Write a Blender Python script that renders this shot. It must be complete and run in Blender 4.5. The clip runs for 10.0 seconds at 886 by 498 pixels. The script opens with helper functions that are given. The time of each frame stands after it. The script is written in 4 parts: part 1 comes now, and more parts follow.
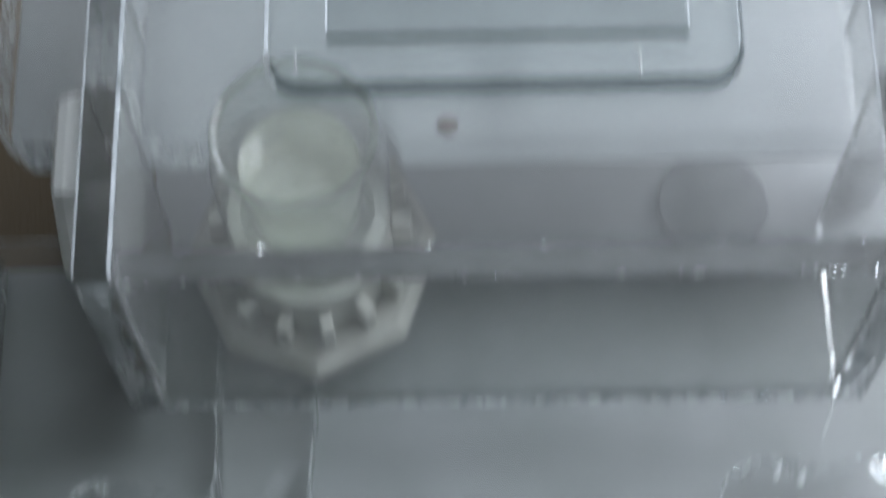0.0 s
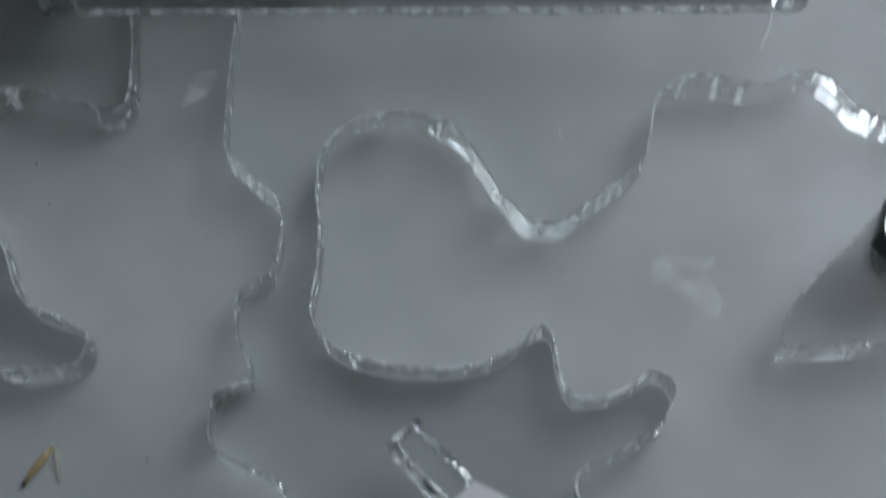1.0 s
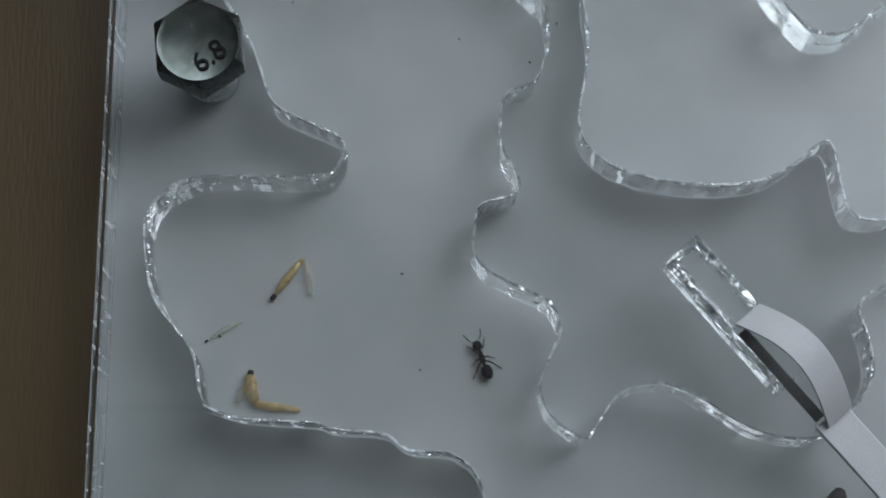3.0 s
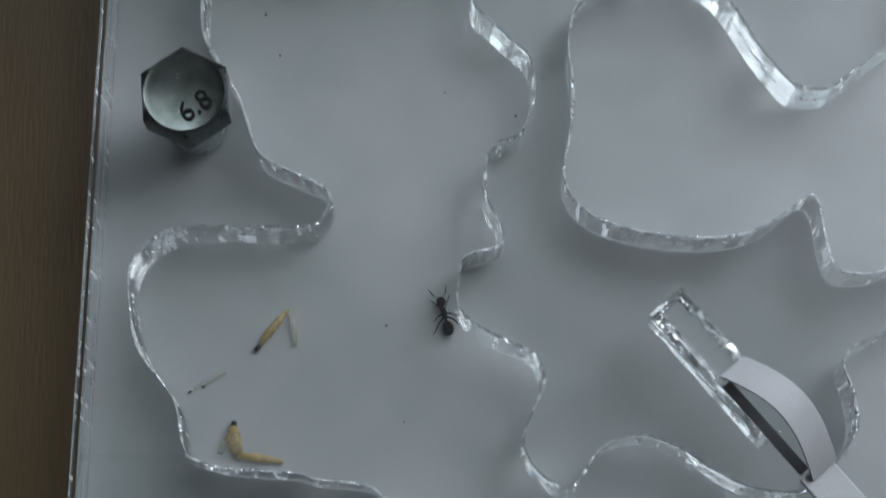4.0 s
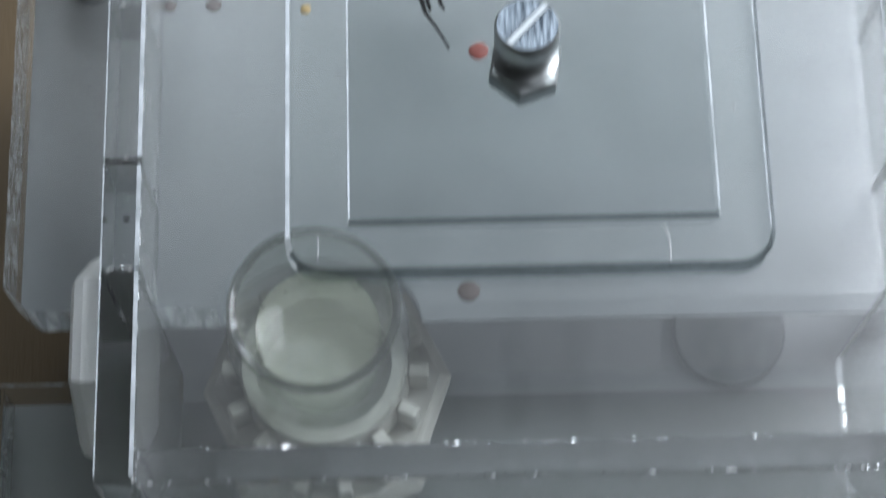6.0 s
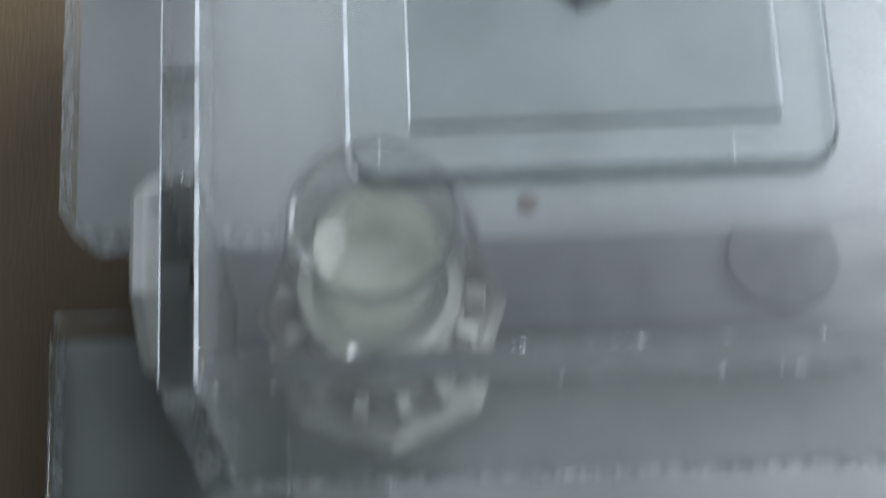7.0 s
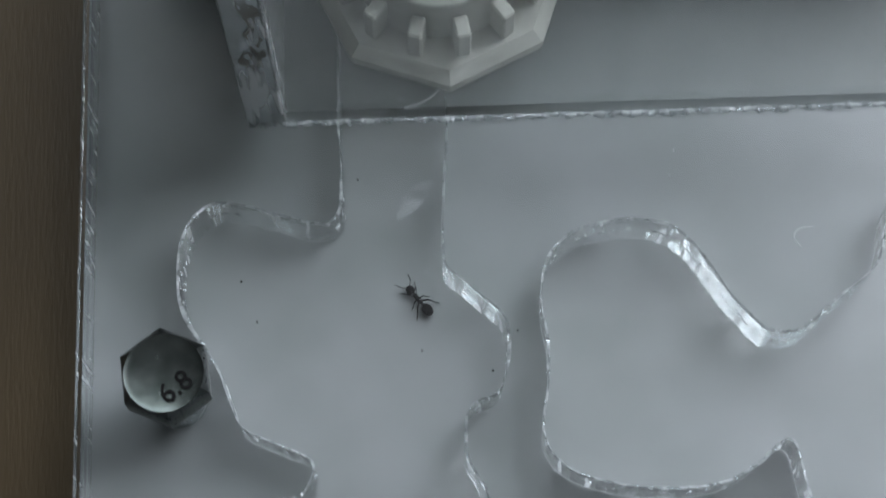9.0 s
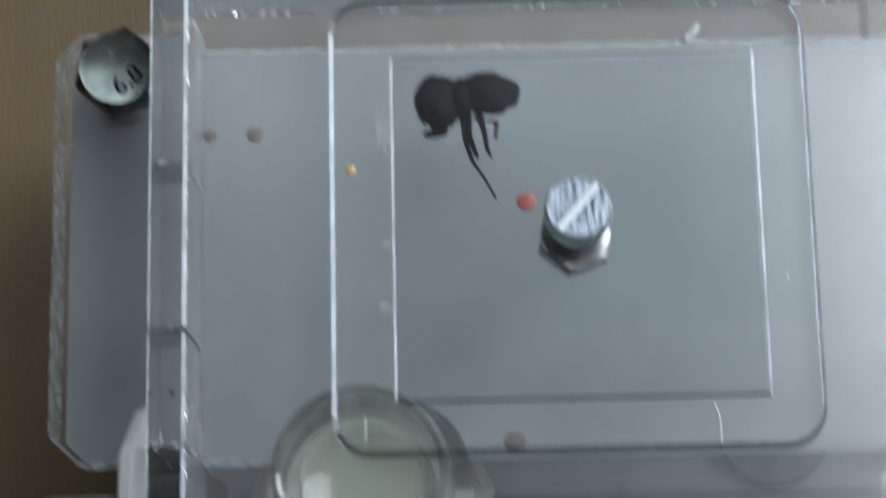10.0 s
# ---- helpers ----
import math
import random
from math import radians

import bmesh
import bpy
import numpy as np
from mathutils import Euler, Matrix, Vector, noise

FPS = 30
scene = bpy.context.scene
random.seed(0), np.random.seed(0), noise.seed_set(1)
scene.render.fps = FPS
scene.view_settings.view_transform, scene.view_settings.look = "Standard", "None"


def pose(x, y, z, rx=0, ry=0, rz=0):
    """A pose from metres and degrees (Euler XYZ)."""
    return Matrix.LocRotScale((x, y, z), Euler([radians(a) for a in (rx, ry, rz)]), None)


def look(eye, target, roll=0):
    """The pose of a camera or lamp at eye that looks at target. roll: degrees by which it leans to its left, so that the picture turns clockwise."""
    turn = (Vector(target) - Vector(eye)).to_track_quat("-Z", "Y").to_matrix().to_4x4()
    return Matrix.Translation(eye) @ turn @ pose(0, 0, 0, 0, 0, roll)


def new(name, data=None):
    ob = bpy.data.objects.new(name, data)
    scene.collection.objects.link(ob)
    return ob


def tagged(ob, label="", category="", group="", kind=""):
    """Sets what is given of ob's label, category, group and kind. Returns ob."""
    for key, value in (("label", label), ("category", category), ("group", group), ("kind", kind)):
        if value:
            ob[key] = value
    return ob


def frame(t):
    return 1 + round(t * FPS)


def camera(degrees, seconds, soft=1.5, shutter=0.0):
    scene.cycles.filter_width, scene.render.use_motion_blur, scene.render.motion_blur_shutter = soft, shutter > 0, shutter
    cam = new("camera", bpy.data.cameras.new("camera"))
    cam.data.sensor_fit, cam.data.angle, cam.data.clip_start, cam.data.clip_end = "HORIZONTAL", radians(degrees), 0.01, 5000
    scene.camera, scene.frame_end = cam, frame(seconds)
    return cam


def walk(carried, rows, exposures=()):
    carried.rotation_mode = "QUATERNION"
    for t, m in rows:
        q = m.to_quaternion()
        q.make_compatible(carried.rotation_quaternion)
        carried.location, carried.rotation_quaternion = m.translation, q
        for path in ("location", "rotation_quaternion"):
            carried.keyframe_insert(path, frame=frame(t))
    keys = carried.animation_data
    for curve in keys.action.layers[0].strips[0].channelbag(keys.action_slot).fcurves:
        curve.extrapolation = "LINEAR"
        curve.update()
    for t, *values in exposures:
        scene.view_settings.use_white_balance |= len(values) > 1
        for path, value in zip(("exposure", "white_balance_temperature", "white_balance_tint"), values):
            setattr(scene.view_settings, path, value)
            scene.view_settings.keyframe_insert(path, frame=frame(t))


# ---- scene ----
# ---------------------------------------------------------------- camera
cam = camera(25.0, 10.0, soft=1.6, shutter=0.5)
CM = 0.011  # one plan unit, a little over a centimetre, in metres
# seconds, x, y, z in plan units, tilt from straight down, turn, roll in degrees
PATH = [
    (0, 4.886, -4.835, 23.524, 22.87, 0.90, -1.83),
    (0.3, 4.915, -5.423, 22.141, 19.62, 0.89, -2.00),
    (0.5, 5.310, -5.358, 22.139, 17.66, 0.05, -1.20),
    (0.7, 5.739, -5.167, 22.120, 16.06, 0.27, -1.31),
    (1, 5.596, -6.556, 21.965, 16.84, 0.11, -0.42),
    (1.5, 5.659, -7.300, 21.955, 12.99, -0.41, 0.26),
    (2, 4.967, -7.333, 21.659, 10.64, -0.07, -0.25),
    (2.5, 2.909, -6.296, 21.394, 12.44, -0.56, 1.18),
    (2.7, 2.623, -6.273, 21.025, 11.21, 0.70, 0.02),
    (3.8, 2.836, -6.925, 20.688, 14.19, 0.02, 1.34),
    (4, 2.812, -6.677, 20.748, 14.02, 0.42, 0.79),
    (4.5, 2.831, -6.024, 21.041, 13.44, 0.50, 0.27),
    (5, 2.687, -6.120, 21.274, 15.23, 0.39, 0.30),
    (5.5, 4.124, -5.095, 22.535, 22.95, -1.13, -0.94),
    (6, 4.228, -1.699, 24.325, 19.60, -2.36, 0.97),
    (6.2, 4.023, -0.681, 24.869, 18.73, -3.17, 1.33),
    (6.65, 3.95, 0.50, 25.100, 18.00, -2.90, 1.20),
    (7.3, 3.332, -5.771, 22.396, 22.65, -1.58, -1.29),
    (7.5, 3.332, -5.102, 22.321, 18.39, -1.47, -0.94),
    (8, 2.799, -4.872, 22.132, 14.98, -1.17, -1.21),
    (8.5, 2.832, -5.403, 21.524, 16.93, -1.96, -0.03),
    (9, 2.876, -5.200, 21.400, 17.35, -1.35, -0.60),
    (9.5, 3.911, -3.827, 22.442, 22.09, 0.48, -2.28),
    (9.8, 4.051, -0.127, 24.346, 17.36, -2.25, 0.75),
    (10, 4.068, 2.561, 25.273, 12.83, 0.16, -1.45),
]
def eye_pose(x, y, z, tilt, turn, roll):
    return pose(x * CM, y * CM, z * CM, tilt, 0, turn) @ pose(0, 0, 0, 0, 0, roll)
walk(cam, [(t, eye_pose(*p)) for t, *p in PATH], exposures=[(0.0, -0.05), (0.5, -0.31), (1.0, -0.56), (1.5, -0.6), (2.0, -0.45), (2.5, -0.3), (4.0, -0.28), (4.5, -0.26),
    (5.0, -0.16), (5.5, 0.12), (6.0, -0.06), (6.2, -0.08), (7.3, -0.04), (8.0, -0.14), (8.5, -0.18), (9.0, -0.12), (9.5, 0.1), (10.0, 0.02)])

# ---------------------------------------------------------------- light
world = bpy.data.worlds.new("sky")
scene.world = world
world.use_nodes = True
wn = world.node_tree.nodes
sky = wn.new("ShaderNodeTexSky")
sky.sky_type, sky.sun_disc = "NISHITA", False
sky.sun_elevation, sky.sun_rotation = radians(38), radians(70)
wn["Background"].inputs[1].default_value = 0.1
world.node_tree.links.new(sky.outputs[0], wn["Background"].inputs[0])
scene.cycles.transparent_max_bounces = 32

def daylight(name, eye, aim, width, height, watts, colour):
    """The sky's light as it enters by a window opening."""
    lamp = new(name, bpy.data.lights.new(name, "AREA"))
    lamp.data.shape, lamp.data.size, lamp.data.size_y = "RECTANGLE", width, height
    lamp.data.energy, lamp.data.color = watts, colour
    lamp.matrix_world = look(eye, aim)
    tagged(lamp, kind="structure")
daylight("east_window_daylight", (0.35, 0.33, 0.58), (-1.0, 0.33, 0.58), 0.46, 0.86, 11.6, (0.84, 0.89, 0.98))
# Unseen north lamp, added to brighten the north end and feed edge glints.
daylight("north_fill_light", (0.05, 0.56, 0.76), (0.05, -1.0, 0.76), 0.54, 1.0, 4.4, (0.84, 0.91, 0.96))

# ---------------------------------------------------------------- materials
def material(name):
    m = bpy.data.materials.new(name)
    m.use_nodes = True
    m.node_tree.nodes.clear()
    return m, m.node_tree.nodes, m.node_tree.links

def noise_node(n, l, scale, detail=4.0, rough=0.55, stretch=(1, 1, 1)):
    co = n.new("ShaderNodeTexCoord")
    mp = n.new("ShaderNodeMapping")
    mp.inputs["Scale"].default_value = stretch
    tx = n.new("ShaderNodeTexNoise")
    tx.inputs["Scale"].default_value = scale
    tx.inputs["Detail"].default_value = detail
    tx.inputs["Roughness"].default_value = rough
    l.new(co.outputs["Object"], mp.inputs[0])
    l.new(mp.outputs[0], tx.inputs["Vector"])
    return tx.outputs[0]

def ramp(n, l, src, stops):
    r = n.new("ShaderNodeValToRGB")
    while len(r.color_ramp.elements) < len(stops):
        r.color_ramp.elements.new(0.5)
    for e, (p, c) in zip(r.color_ramp.elements, stops):
        e.position = p
        e.color = (*c, 1) if len(c) == 3 else c
    l.new(src, r.inputs[0])
    return r.outputs[0]

def mix2(n, l, fac, a, b):
    m = n.new("ShaderNodeMixShader")
    if isinstance(fac, (int, float)):
        m.inputs[0].default_value = fac
    else:
        l.new(fac, m.inputs[0])
    l.new(a, m.inputs[1])
    l.new(b, m.inputs[2])
    return m.outputs[0]

def finish(n, l, out):
    o = n.new("ShaderNodeOutputMaterial")
    l.new(out, o.inputs[0])

def solid(name, c1, c2, rough=0.5, metal=0.0, scale=300, fine=2500, bump=0.15, stretch=(1, 1, 1), spec=0.5, trans=0.0):
    """A surface whose colour wanders between c1 and c2, with fine grain and relief."""
    m, n, l = material(name)
    b = n.new("ShaderNodeBsdfPrincipled")
    big = noise_node(n, l, scale, stretch=stretch)
    fin = noise_node(n, l, fine, stretch=stretch)
    col = ramp(n, l, big, [(0.3, c1), (0.7, c2)])
    l.new(col, b.inputs["Base Color"])
    rr = ramp(n, l, fin, [(0.25, (rough * 0.8,) * 3), (0.75, (min(1, rough * 1.2),) * 3)])
    l.new(rr, b.inputs["Roughness"])
    b.inputs["Metallic"].default_value = metal
    b.inputs["Specular IOR Level"].default_value = spec
    bp = n.new("ShaderNodeBump")
    bp.inputs["Strength"].default_value = bump
    bp.inputs["Distance"].default_value = 0.0002
    l.new(fin, bp.inputs["Height"])
    l.new(bp.outputs[0], b.inputs["Normal"])
    if trans:
        t = n.new("ShaderNodeBsdfTranslucent")
        l.new(col, t.inputs[0])
        finish(n, l, mix2(n, l, trans, b.outputs[0], t.outputs[0]))
    else:
        finish(n, l, b.outputs[0])
    return m

def gloss_weight(n, l, f0=0.04, top=0.9):
    """Mirror share of a clear sheet by the angle of view, the same from both sides."""
    lw = n.new("ShaderNodeLayerWeight")
    pw = n.new("ShaderNodeMath")
    pw.operation = "POWER"
    l.new(lw.outputs["Facing"], pw.inputs[0])
    pw.inputs[1].default_value = 5.0
    ma = n.new("ShaderNodeMath")
    ma.operation = "MULTIPLY_ADD"
    l.new(pw.outputs[0], ma.inputs[0])
    ma.inputs[1].default_value, ma.inputs[2].default_value = top, f0
    return ma.outputs[0]

def clear(name, tint=(0.97, 0.98, 0.98), haze=0.03, gloss=0.04, rough=0.10, sheen=0.4, milk=(0.8, 0.82, 0.84), top=0.8, grain=(1, 1, 1), size=60):
    """Clear acrylic: lets light through, mirrors by angle, with a little dust and a broad sheen of fine scratches."""
    m, n, l = material(name)
    tr = n.new("ShaderNodeBsdfTransparent")
    tr.inputs[0].default_value = (*tint, 1)
    out = tr.outputs[0]
    if haze:
        df = n.new("ShaderNodeBsdfDiffuse")
        df.inputs[0].default_value = (*milk, 1)
        dust = noise_node(n, l, size, 6, 0.6, grain)
        k = ramp(n, l, dust, [(0.35, (haze * 0.5,) * 3), (0.7, (min(1, haze * 1.6),) * 3)])
        tl = n.new("ShaderNodeBsdfTranslucent")
        tl.inputs[0].default_value = (*milk, 1)
        out = mix2(n, l, k, out, mix2(n, l, 0.5, df.outputs[0], tl.outputs[0]))
    if gloss:
        gl = n.new("ShaderNodeBsdfGlossy")
        gl.inputs["Roughness"].default_value = rough
        g2 = n.new("ShaderNodeBsdfGlossy")
        g2.inputs["Roughness"].default_value = 0.36
        both = mix2(n, l, sheen, gl.outputs[0], g2.outputs[0])
        out = mix2(n, l, gloss_weight(n, l, gloss, top), out, both)
    finish(n, l, out)
    return m

def edge(name, dark=0.25, light=0.75, rough=0.08, stretch=(1, 1, 0.12), scale=500, bump=0.004, gloss=0.35, lo=0.42, hi=0.6, tint=(0.86, 0.90, 0.90)):
    """A routed acrylic edge: silvery, part clear, with white streaks painted across its thickness for glints."""
    m, n, l = material(name)
    tr = n.new("ShaderNodeBsdfTransparent")
    tr.inputs[0].default_value = (*tint, 1)
    gl = n.new("ShaderNodeBsdfGlossy")
    gl.inputs[0].default_value = (0.92, 0.95, 0.96, 1)
    gl.inputs["Roughness"].default_value = rough
    tl = n.new("ShaderNodeBsdfTranslucent")
    tl.inputs[0].default_value = (0.86, 0.89, 0.90, 1)
    df = n.new("ShaderNodeBsdfDiffuse")
    df.inputs[0].default_value = (0.78, 0.81, 0.82, 1)
    st = noise_node(n, l, scale, 4, 0.6, stretch)
    wv = noise_node(n, l, scale * 0.55, 3, 0.55, stretch)
    bp = n.new("ShaderNodeBump")
    bp.inputs["Strength"].default_value = 1.0
    bp.inputs["Distance"].default_value = bump
    l.new(wv, bp.inputs["Height"])
    l.new(bp.outputs[0], gl.inputs["Normal"])
    k = ramp(n, l, st, [(lo, (dark,) * 3), (hi, (light,) * 3)])
    lit = mix2(n, l, 0.5, df.outputs[0], tl.outputs[0])
    body = mix2(n, l, k, tr.outputs[0], lit)
    finish(n, l, mix2(n, l, gloss, body, gl.outputs[0]))
    return m

def glassy(name, rough=0.02, bump=0.0026, scale=300, stretch=(1, 1, 0.1), lit=0.14, thin=0.0):
    """Side face of a clear block: real refraction, with cutter marks across its thickness and painted white glints."""
    m, n, l = material(name)
    gl = n.new("ShaderNodeBsdfGlass")
    gl.inputs["Color"].default_value = (0.97, 0.985, 0.985, 1)
    gl.inputs["Roughness"].default_value = rough
    gl.inputs["IOR"].default_value = 1.49
    wv = noise_node(n, l, scale, 2, 0.5, stretch)
    bp = n.new("ShaderNodeBump")
    bp.inputs["Strength"].default_value = 1.0
    bp.inputs["Distance"].default_value = bump
    l.new(wv, bp.inputs["Height"])
    l.new(bp.outputs[0], gl.inputs["Normal"])
    # flutes left by the cutter flash like small mirrors
    mi = n.new("ShaderNodeBsdfGlossy")
    mi.inputs[0].default_value = (0.95, 0.97, 0.98, 1)
    mi.inputs["Roughness"].default_value = 0.09
    b2 = n.new("ShaderNodeBump")
    b2.inputs["Distance"].default_value = bump * 2.0
    l.new(wv, b2.inputs["Height"])
    l.new(b2.outputs[0], mi.inputs["Normal"])
    st = noise_node(n, l, scale * 1.7, 3, 0.6, stretch)
    k = ramp(n, l, st, [(0.48, (0.0,) * 3), (0.62, (lit * 4,) * 3)])
    body = mix2(n, l, k, gl.outputs[0], mi.outputs[0])
    # a few facets are painted white to stand for bright glints
    tl = n.new("ShaderNodeBsdfTranslucent")
    tl.inputs[0].default_value = (0.93, 0.95, 0.96, 1)
    df = n.new("ShaderNodeBsdfDiffuse")
    df.inputs[0].default_value = (0.93, 0.95, 0.96, 1)
    fz = noise_node(n, l, scale * 2.2, 2, 0.5, (1, 1, 0.12))
    k2 = ramp(n, l, fz, [(0.60, (0.0,) * 3), (0.66, (lit * 5,) * 3)])
    out = mix2(n, l, k2, body, mix2(n, l, 0.5, tl.outputs[0], df.outputs[0]))
    if thin:  # partly transparent stretches, to lighten the dark refracted band
        tr = n.new("ShaderNodeBsdfTransparent")
        kt = ramp(n, l, noise_node(n, l, 140, 2), [(0.35, (thin * 0.4,) * 3), (0.65, (min(1, thin * 1.6),) * 3)])
        out = mix2(n, l, kt, out, tr.outputs[0])
    finish(n, l, out)
    return m

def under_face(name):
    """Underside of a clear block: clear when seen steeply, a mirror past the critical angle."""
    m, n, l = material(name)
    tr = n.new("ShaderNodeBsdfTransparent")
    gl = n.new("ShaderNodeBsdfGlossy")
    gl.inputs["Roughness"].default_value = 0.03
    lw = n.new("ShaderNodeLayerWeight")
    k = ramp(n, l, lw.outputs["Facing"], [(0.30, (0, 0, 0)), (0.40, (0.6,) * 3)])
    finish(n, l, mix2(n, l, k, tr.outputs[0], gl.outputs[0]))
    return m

def sheet_face(name, rough=0.2, tint=(0.985, 0.992, 0.99), dust=0.0, grain=(1, 1, 1), size=60, wipe=0.5):
    """Polished face of solid acrylic: clear refraction below, and above it a sheen blurred by wiping marks, with a little dust."""
    m, n, l = material(name)
    rf = n.new("ShaderNodeBsdfRefraction")
    rf.inputs["Color"].default_value = (*tint, 1)
    rf.inputs["Roughness"].default_value, rf.inputs["IOR"].default_value = 0.0, 1.49
    g1, g2 = n.new("ShaderNodeBsdfGlossy"), n.new("ShaderNodeBsdfGlossy")
    g1.inputs["Roughness"].default_value, g2.inputs["Roughness"].default_value = rough, rough * 2.2
    fr = n.new("ShaderNodeFresnel")
    fr.inputs["IOR"].default_value = 1.49
    out = mix2(n, l, fr.outputs[0], rf.outputs[0], mix2(n, l, wipe, g1.outputs[0], g2.outputs[0]))
    if dust:
        df = n.new("ShaderNodeBsdfDiffuse")
        df.inputs[0].default_value = (0.8, 0.82, 0.84, 1)
        k = ramp(n, l, noise_node(n, l, size, 6, 0.62, grain), [(0.35, (dust * 0.2,) * 3), (0.72, (dust * 1.8,) * 3)])
        out = mix2(n, l, k, out, df.outputs[0])
    finish(n, l, out)
    return m
# Upright streaks in the dust stand for soft reflections in the walls.
BOXFACE = sheet_face("glare_streaked_box_face", 0.12, dust=0.05, grain=(1, 1, 0.06), size=190)
BOXTOP = sheet_face("box_wall_top", 0.10)
CUTSIDE = glassy("cut_acrylic_side", 0.0, 0.0007, 260, lit=0.2, thin=0.34)
CUTRIM = glassy("cut_acrylic_rim", 0.03, 0.0022, 400, (1, 1, 0.4), lit=0.2)
SAWNSIDE = glassy("sawn_box_side", 0.02, 0.0007, 220, (1, 1, 0.5), lit=0.11)
SAWNEDGE = glassy("sawn_cover_edge", 0.02, 0.0004, 420, (1, 0.03, 1), lit=0.16)
COVERTOP = clear("wiped_cover_top", haze=0.006, gloss=0.045, sheen=0.5, rough=0.2)
BONDED = clear("bonded_acrylic_face", tint=(0.985, 0.99, 0.99), haze=0.0, gloss=0.0)
# Haze stretched along y paints streaks of glare over the dust.
DUSTY = clear("dusty_glare_acrylic", haze=0.022, gloss=0.05, sheen=0.4, rough=0.2, grain=(1, 0.05, 1), size=170)
TOPSHEET = clear("glare_streaked_top_sheet", haze=0.06, gloss=0.06, sheen=0.4, rough=0.2, grain=(1, 0.03, 1), size=150)
LIDCLEAR = clear("polished_lid_acrylic", haze=0.012, gloss=0.007, sheen=0.5, rough=0.2)
# Grey tint paints the dark line that refraction would draw at the rim.
RIM = clear("thick_glass_rim", tint=(0.66, 0.69, 0.66), haze=0.06, gloss=0.08, sheen=0.0)
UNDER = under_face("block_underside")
GLINT = edge("edge_glint", 0.3, 0.95, 0.1, scale=600, bump=0.006, gloss=0.4)
REFLEX = solid("edge_reflection_strip", (0.13, 0.145, 0.15), (0.28, 0.30, 0.315), 0.5, 0.7, bump=0.1)
# Lid edges by facing: north and south painted dark, west and east bright.
LIDSHADED = edge("lid_shaded_edge", 0.0, 0.03, 0.06, (1, 1, 0.2), 200, 0.0008, 0.16, tint=(0.38, 0.42, 0.43))
LIDLIT = edge("lid_lit_edge", 0.7, 1.0, 0.2, (1, 1, 0.2), 400, 0.002, 0.15)
SAWN = edge("sawn_acrylic_edge", 0.1, 0.45, 0.2, (1, 1, 1), 700, 0.003, 0.25)
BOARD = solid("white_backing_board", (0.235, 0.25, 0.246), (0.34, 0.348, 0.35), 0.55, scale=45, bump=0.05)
STEEL = solid("zinc_plated_steel", (0.42, 0.45, 0.45), (0.60, 0.63, 0.63), 0.36, 1.0, scale=300, fine=500, bump=0.02)
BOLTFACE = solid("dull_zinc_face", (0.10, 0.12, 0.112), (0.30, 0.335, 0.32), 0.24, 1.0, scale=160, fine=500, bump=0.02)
# Bolt flanks and chamfer darkened, in place of the dark room they mirror.
SHADEDSTEEL = solid("shaded_steel_flank", (0.06, 0.07, 0.07), (0.12, 0.13, 0.13), 0.3, 1.0, scale=250)
WHITE = solid("white_printed_plastic", (0.36, 0.36, 0.315), (0.54, 0.54, 0.49), 0.55, scale=200, bump=0.2, stretch=(1, 1, 6))
RIBBON = solid("white_plastic_strip", (0.40, 0.41, 0.42), (0.47, 0.48, 0.49), 0.4, scale=150)
BLUE = solid("blue_plastic_cap", (0.004, 0.052, 0.27), (0.006, 0.075, 0.35), 0.5, scale=150, bump=0.1, spec=0.15)
WOOD = solid("brown_table_wood", (0.038, 0.023, 0.0075), (0.098, 0.063, 0.023), 0.5, scale=25, stretch=(1, 0.12, 1), bump=0.3)
PLASTER = solid("room_plaster", (0.14, 0.14, 0.135), (0.18, 0.18, 0.175), 0.85, scale=3, fine=80)
# Black for the shade in stamped strokes and along the screw slot.
CREASEBLACK = solid("crease_shade", (0.006, 0.006, 0.006), (0.014, 0.014, 0.014), 0.8, spec=0.1)
DISCGREY = solid("grey_floor_disc", (0.24, 0.255, 0.26), (0.32, 0.335, 0.34), 0.5)
OPAL = solid("opal_white_sheet", (0.36, 0.38, 0.39), (0.45, 0.47, 0.48), 0.5, scale=45, bump=0.05, trans=0.65)
REARLIT = solid("lightened_rear_board", (0.36, 0.38, 0.385), (0.46, 0.475, 0.48), 0.55, scale=45, bump=0.05)
SLOTZINC = solid("pale_slot_zinc", (0.42, 0.46, 0.48), (0.52, 0.56, 0.58), 0.5, 0.4, scale=500)
CONNECTOR = solid("grey_white_connector", (0.74, 0.76, 0.75), (0.82, 0.83, 0.82), 0.5, scale=120, trans=0.5)
GAP = solid("strip_shade_grey", (0.07, 0.075, 0.075), (0.11, 0.115, 0.115), 0.5)
CHITIN = solid("black_chitin", (0.003, 0.003, 0.004), (0.009, 0.008, 0.008), 0.5, scale=900, bump=0.3, spec=0.05)
AMBER = solid("amber_pupa_skin", (0.42, 0.29, 0.10), (0.58, 0.46, 0.24), 0.45, scale=600, trans=0.3)
def cloudy(name, strength):
    m, n, l = material(name)
    tr = n.new("ShaderNodeBsdfTransparent")
    df = n.new("ShaderNodeBsdfDiffuse")
    df.inputs[0].default_value = (0.8, 0.82, 0.84, 1)
    k = ramp(n, l, noise_node(n, l, 330, 6, 0.7), [(0.42, (0, 0, 0)), (0.78, (strength,) * 3)])
    finish(n, l, mix2(n, l, k, tr.outputs[0], df.outputs[0]))
    return m
RESIDUE = cloudy("white_mineral_residue", 0.2)
